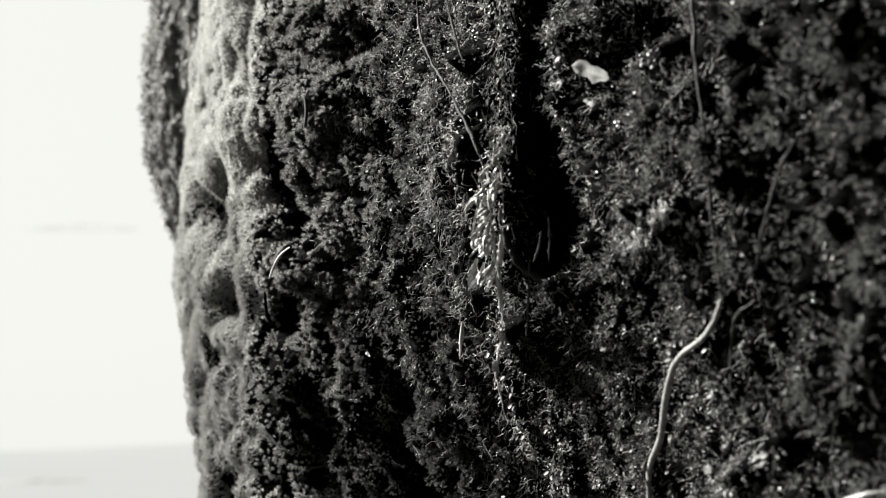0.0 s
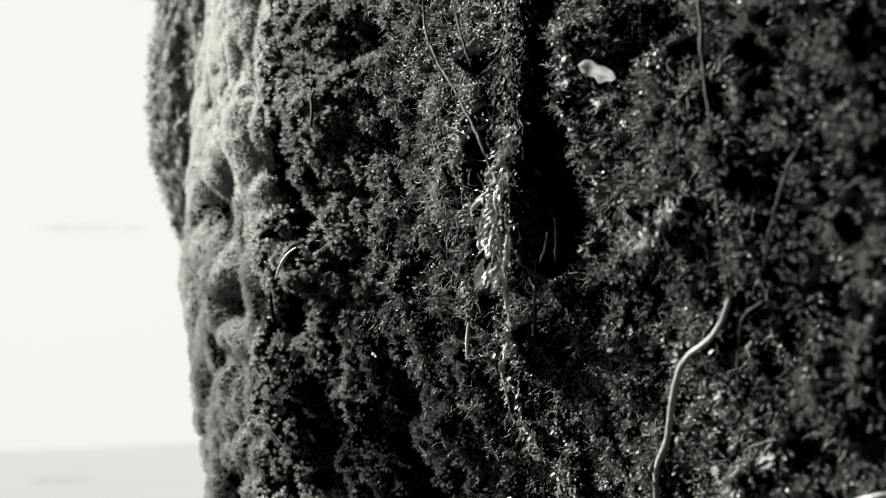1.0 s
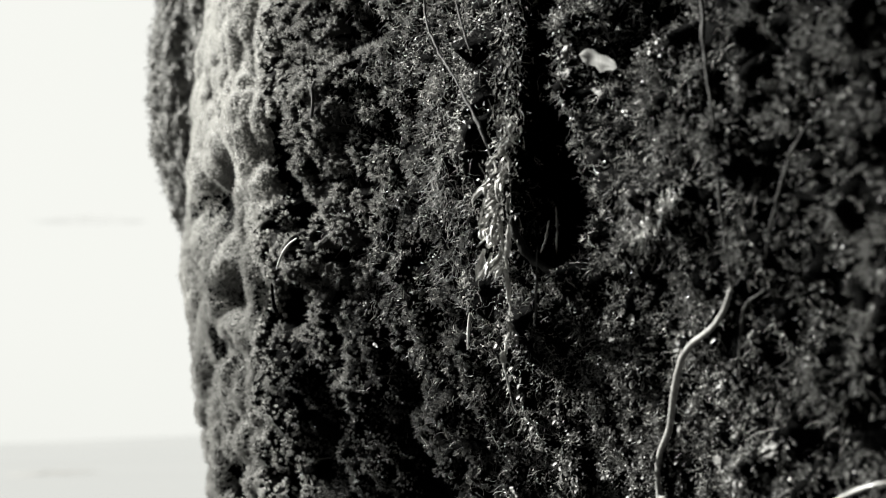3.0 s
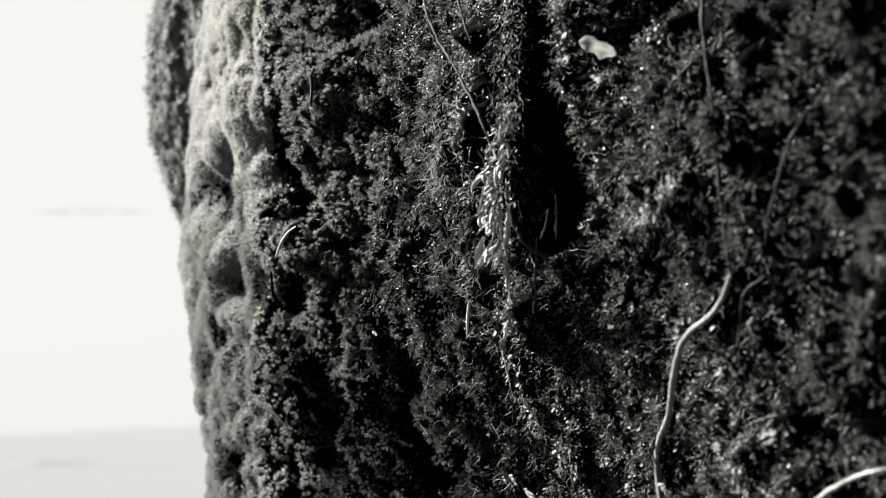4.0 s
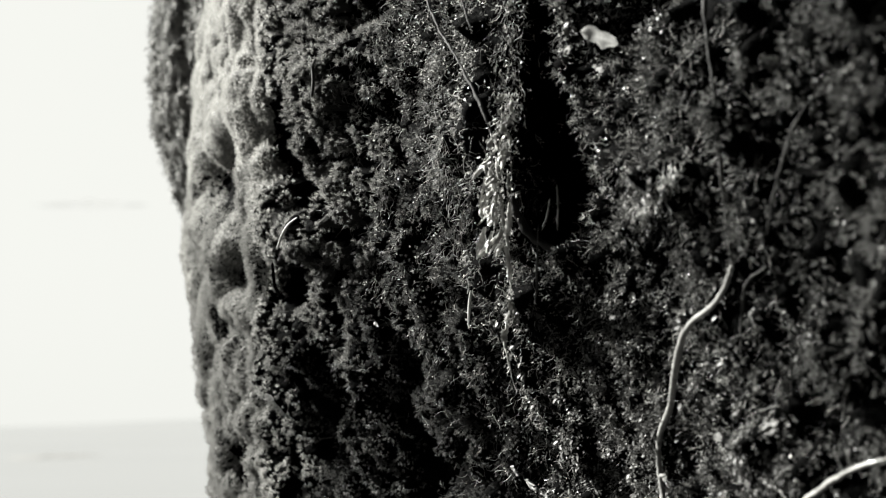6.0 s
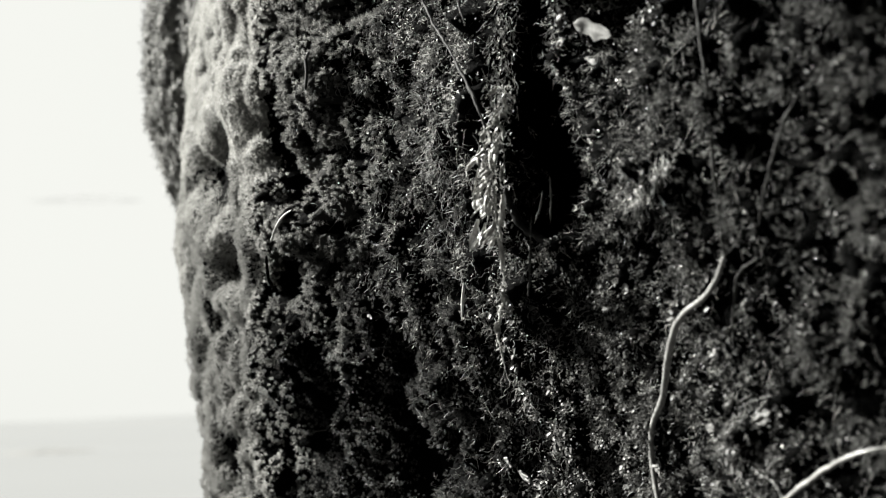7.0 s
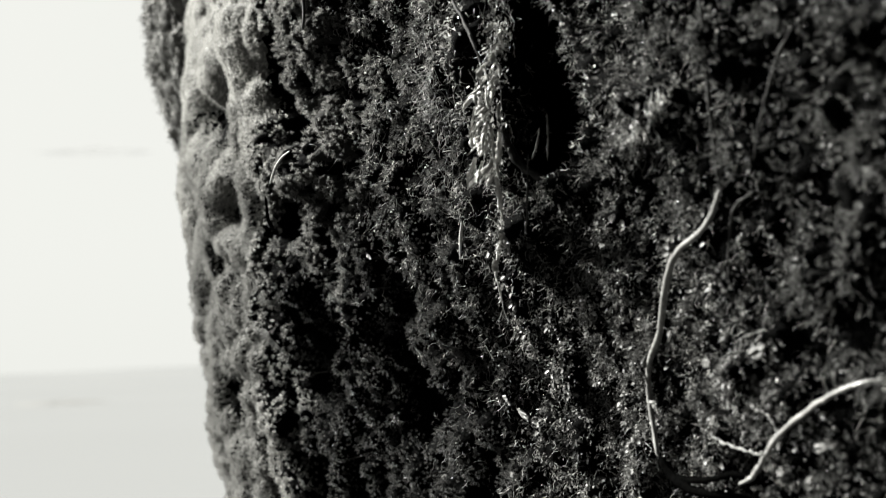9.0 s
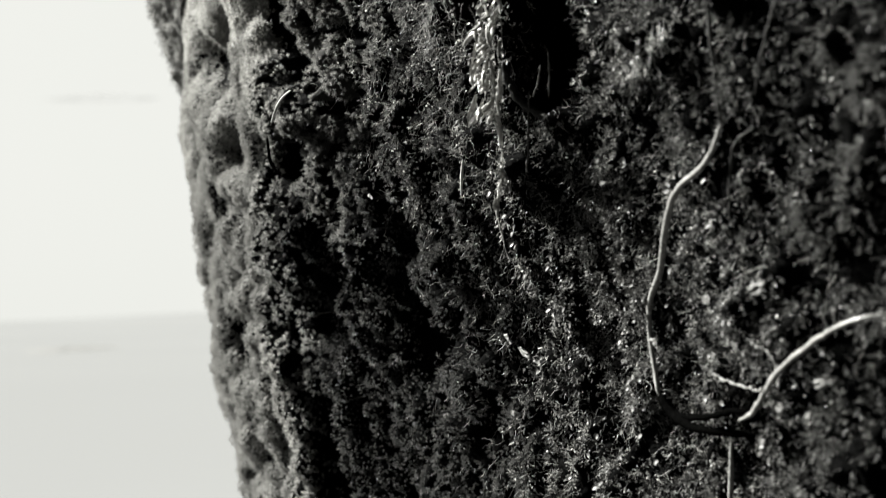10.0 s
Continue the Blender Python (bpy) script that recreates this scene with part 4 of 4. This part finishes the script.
for k in range(46):
    at = hang_line[int(rng.uniform(0.0, 0.98) * (len(hang_line) - 1))] + rng.normal(size=3) * [0.0028, 0.0012, 0.002]
    lean, long = rng.normal(-0.55, 0.45), rng.uniform(0.004, 0.010)
    step = np.array([lean, -0.15, -1.0]) / math.hypot(lean, 1.0) * long / 2
    bend = np.array([rng.normal(0, 0.15), 0, 0]) * long
    lappet(bundle, np.stack([at, at + step + bend, at + 2 * step]), rng.uniform(0.00035, 0.0009), 20 + k)
TIP = [(0.0158, 1.2980), (0.0137, 1.2843), (0.0112, 1.2682), (0.0066, 1.2569), (0.0013, 1.2478), (-0.0105, 1.2341), (-0.0143, 1.2196)]
part("core", tube("core", line_on(TIP, 0.016), [0.0005, 0.0006, 0.0005, 0.0004, 0.0005, 0.0006, 0.0003], WET_FLAKE, sides=10, wobble=0.6), bundle, "long tapering wet tip")
clot(bundle, TIP[1:], 0.016, 240, 0.0013, 0.0014, 33, "tiny wet leaflets along the tip")
upper = fibres("fibre_tangle", "grey column of fine root fibres above the drip", [(0.0265, 1.3779), (0.0242, 1.3517), (0.0218, 1.3256)], 0.012, 30, 0.0028, 0.012, 0.00008, 8, STRINGY, 0.5)
clot(upper, [(0.0265, 1.3950), (0.0262, 1.3779), (0.0242, 1.3517), (0.0218, 1.3256)], 0.012, 700, 0.0036, 0.0017, 35, "small dark wet leaflets among the fibres", WET_LEAF)
clot(upper, [(0.0265, 1.3950), (0.0262, 1.3779), (0.0242, 1.3517), (0.0218, 1.3256)], 0.013, 130, 0.0034, 0.0014, 36, "small pale wet leaflets among the fibres")
bunch = fibres("fibre_tangle", "pale feathery bunch of wet fibres on the dark moss", [(0.1236, 1.2904), (0.1127, 1.2850), (0.1012, 1.2801), (0.0927, 1.2775)], 0.014, 34, 0.0018, 0.009, 0.00011, 9, WET_FIBRE, 0.35)
clot(bunch, [(0.1246, 1.2914), (0.1127, 1.2850), (0.1012, 1.2801), (0.0927, 1.2765)], 0.013, 170, 0.0022, 0.0018, 37, "wet leaflets matted into the bunch")
fibres("fibre_tangle", "fine grey root fibres hanging over moss", [(-0.0289, 1.3583), (-0.0289, 1.3247), (-0.0379, 1.3046)], 0.009, 70, 0.0034, 0.014, 0.00007, 6, STRINGY, 0.7)
fibres("fibre_tangle", "fine grey root fibres ending in a wet tuft", [(-0.0229, 1.3161), (-0.0258, 1.2917), (-0.0403, 1.2708)], 0.009, 70, 0.0030, 0.013, 0.00007, 7, STRINGY, 0.7)


# ---- water ----
def drop_mesh(name, radius, tail):
    """A hanging drop: round below, drawn up to a point."""
    t = np.linspace(0, 1, 13)
    zz = np.where(t < 0.5, -np.cos(t * np.pi), (t - 0.5) * 2 * tail)
    rr = np.where(t < 0.5, np.sin(t * np.pi), (1 - (t - 0.5) * 2) ** 1.7 * 0.98 + 0.02)
    a = np.arange(14) * 2 * np.pi / 14
    v = np.stack([rr[:, None] * np.cos(a), rr[:, None] * np.sin(a), zz[:, None] + 0 * a], -1) * radius
    i = np.arange(13 * 14).reshape(13, 14)
    j = np.roll(i, -1, 1)
    return mesh_of(name, v.reshape(-1, 3), np.stack([i[:-1], j[:-1], j[1:], i[1:]], -1).reshape(-1, 4), WATER)


for s, z, out, r, tail, label in ((-0.0023, 1.2718, 0.017, 0.0030, 4.0, "clear drop at the end of a wet fibre"),
                                  (0.0223, 1.2679, 0.014, 0.0022, 2.5, "clear drop hanging from a dark root"),
                                  (-0.0164, 1.2135, 0.017, 0.0024, 3.0, "clear drop falling from the longest fibre tip"),
                                  (-0.0319, 1.3047, 0.016, 0.0016, 2.0, "small clear drop in fine fibres"),
                                  (-0.0037, 1.3912, 0.016, 0.0026, 2.5, "bright clear drop high on the moss"),
                                  (0.1880, 1.3020, 0.032, 0.0011, 1.0, "tiny bright bead of water on a leaf"),
                                  (0.2070, 1.2910, 0.032, 0.0011, 1.0, "tiny bright bead of water on a leaf")):
    d = new("water_drop", drop_mesh("water_drop", r, tail))
    d.location = on_rock(s, z, out, False)
    tagged(d, label, "water drop", "water drops")


# ---- pale leaf scraps ----
def scrap(s, z, out, length, width, roll, label, seed, mat=FLAKE, ragged=0.7):
    rng = np.random.default_rng(seed)
    u, v = np.meshgrid(np.linspace(-1, 1, 13), np.linspace(-1, 1, 9), indexing="ij")
    w = np.sqrt(np.clip(1 - u * u, 0, 1)) * (1 + ragged * grain(u * 2.5 + seed, v * 1.2, seed))
    top = np.stack([u * length / 2, v * w * width / 2, (0.12 if ragged > 0.6 else 0.03) * length * grain(u * 1.6 + seed * 3, v * 1.6, seed + 1)], -1).reshape(-1, 3)
    low = top - [0, 0, 0.0003]
    f = grid_faces(13, 9)
    verts, faces = np.vstack([top, low]), np.vstack([f, f[:, ::-1] + len(top)])
    ob = new("leaf_scrap", mesh_of("leaf_scrap", verts, faces, mat))
    _, _, nx, ny = plan_at(s)
    n = Vector((nx, ny, -0.2))
    ob.matrix_world = Matrix.Translation(on_rock(s, z, out, False)) @ n.to_track_quat("Z", "Y").to_matrix().to_4x4() @ pose(0, 0, 0, 0, 0, roll)
    return tagged(ob, label, "leaf scrap", "leaf scraps")


for k, (s, z, length, width, roll) in enumerate((
        (0.0830, 1.3444, 0.0140, 0.0056, -25), (0.0693, 1.3414, 0.0050, 0.0040, 30), (0.0690, 1.3520, 0.0080, 0.0030, 80), (0.0903, 1.3301, 0.0056, 0.0030, -30),
        (0.1094, 1.2836, 0.0062, 0.0033, 60), (0.0630, 1.2397, 0.0031, 0.0027, 0), (-0.1005, 1.2468, 0.0044, 0.0025, -30))):
    scrap(s, z, 0.012 if k == 0 else 0.018, (1.75 if k == 0 else 1.1) * length, (1.15 if k == 0 else 0.75) * width, roll, "pale wet dead leaf on the dark rock" if k == 0 else "small pale leaf scrap caught in wet moss", k + 2, FLAKE if k == 0 else SMALL_FLAKE, ragged=0.5 if k == 0 else 0.7)
for k, (s, z, length, width, roll) in enumerate((
        (0.1473, 1.1975, 0.0087, 0.0057, 20), (0.1288, 1.2021, 0.0051, 0.0031, 30), (0.1138, 1.1939, 0.0049, 0.0036, 0),
        (0.0667, 1.1780, 0.0049, 0.0036, 0), (0.1727, 1.1667, 0.0109, 0.0047, 10), (-0.0166, 1.1722, 0.0085, 0.0035, -35),
        (-0.0093, 1.1686, 0.0064, 0.0025, -20), (-0.0265, 1.1784, 0.0061, 0.0025, -40), (-0.0264, 1.1457, 0.0040, 0.0030, 0),
        (-0.0751, 1.1419, 0.0048, 0.0032, 20), (0.1270, 1.1778, 0.0028, 0.0028, 0), (0.0463, 1.1696, 0.0032, 0.0023, 0),
        (0.1464, 1.1571, 0.0042, 0.0034, 0), (0.1603, 1.1541, 0.0056, 0.0033, 40))):
    scrap(s, z, 0.017, 1.1 * length, 0.8 * width, roll, "small pale leaf scrap among liverwort", k + 20, SMALL_FLAKE)
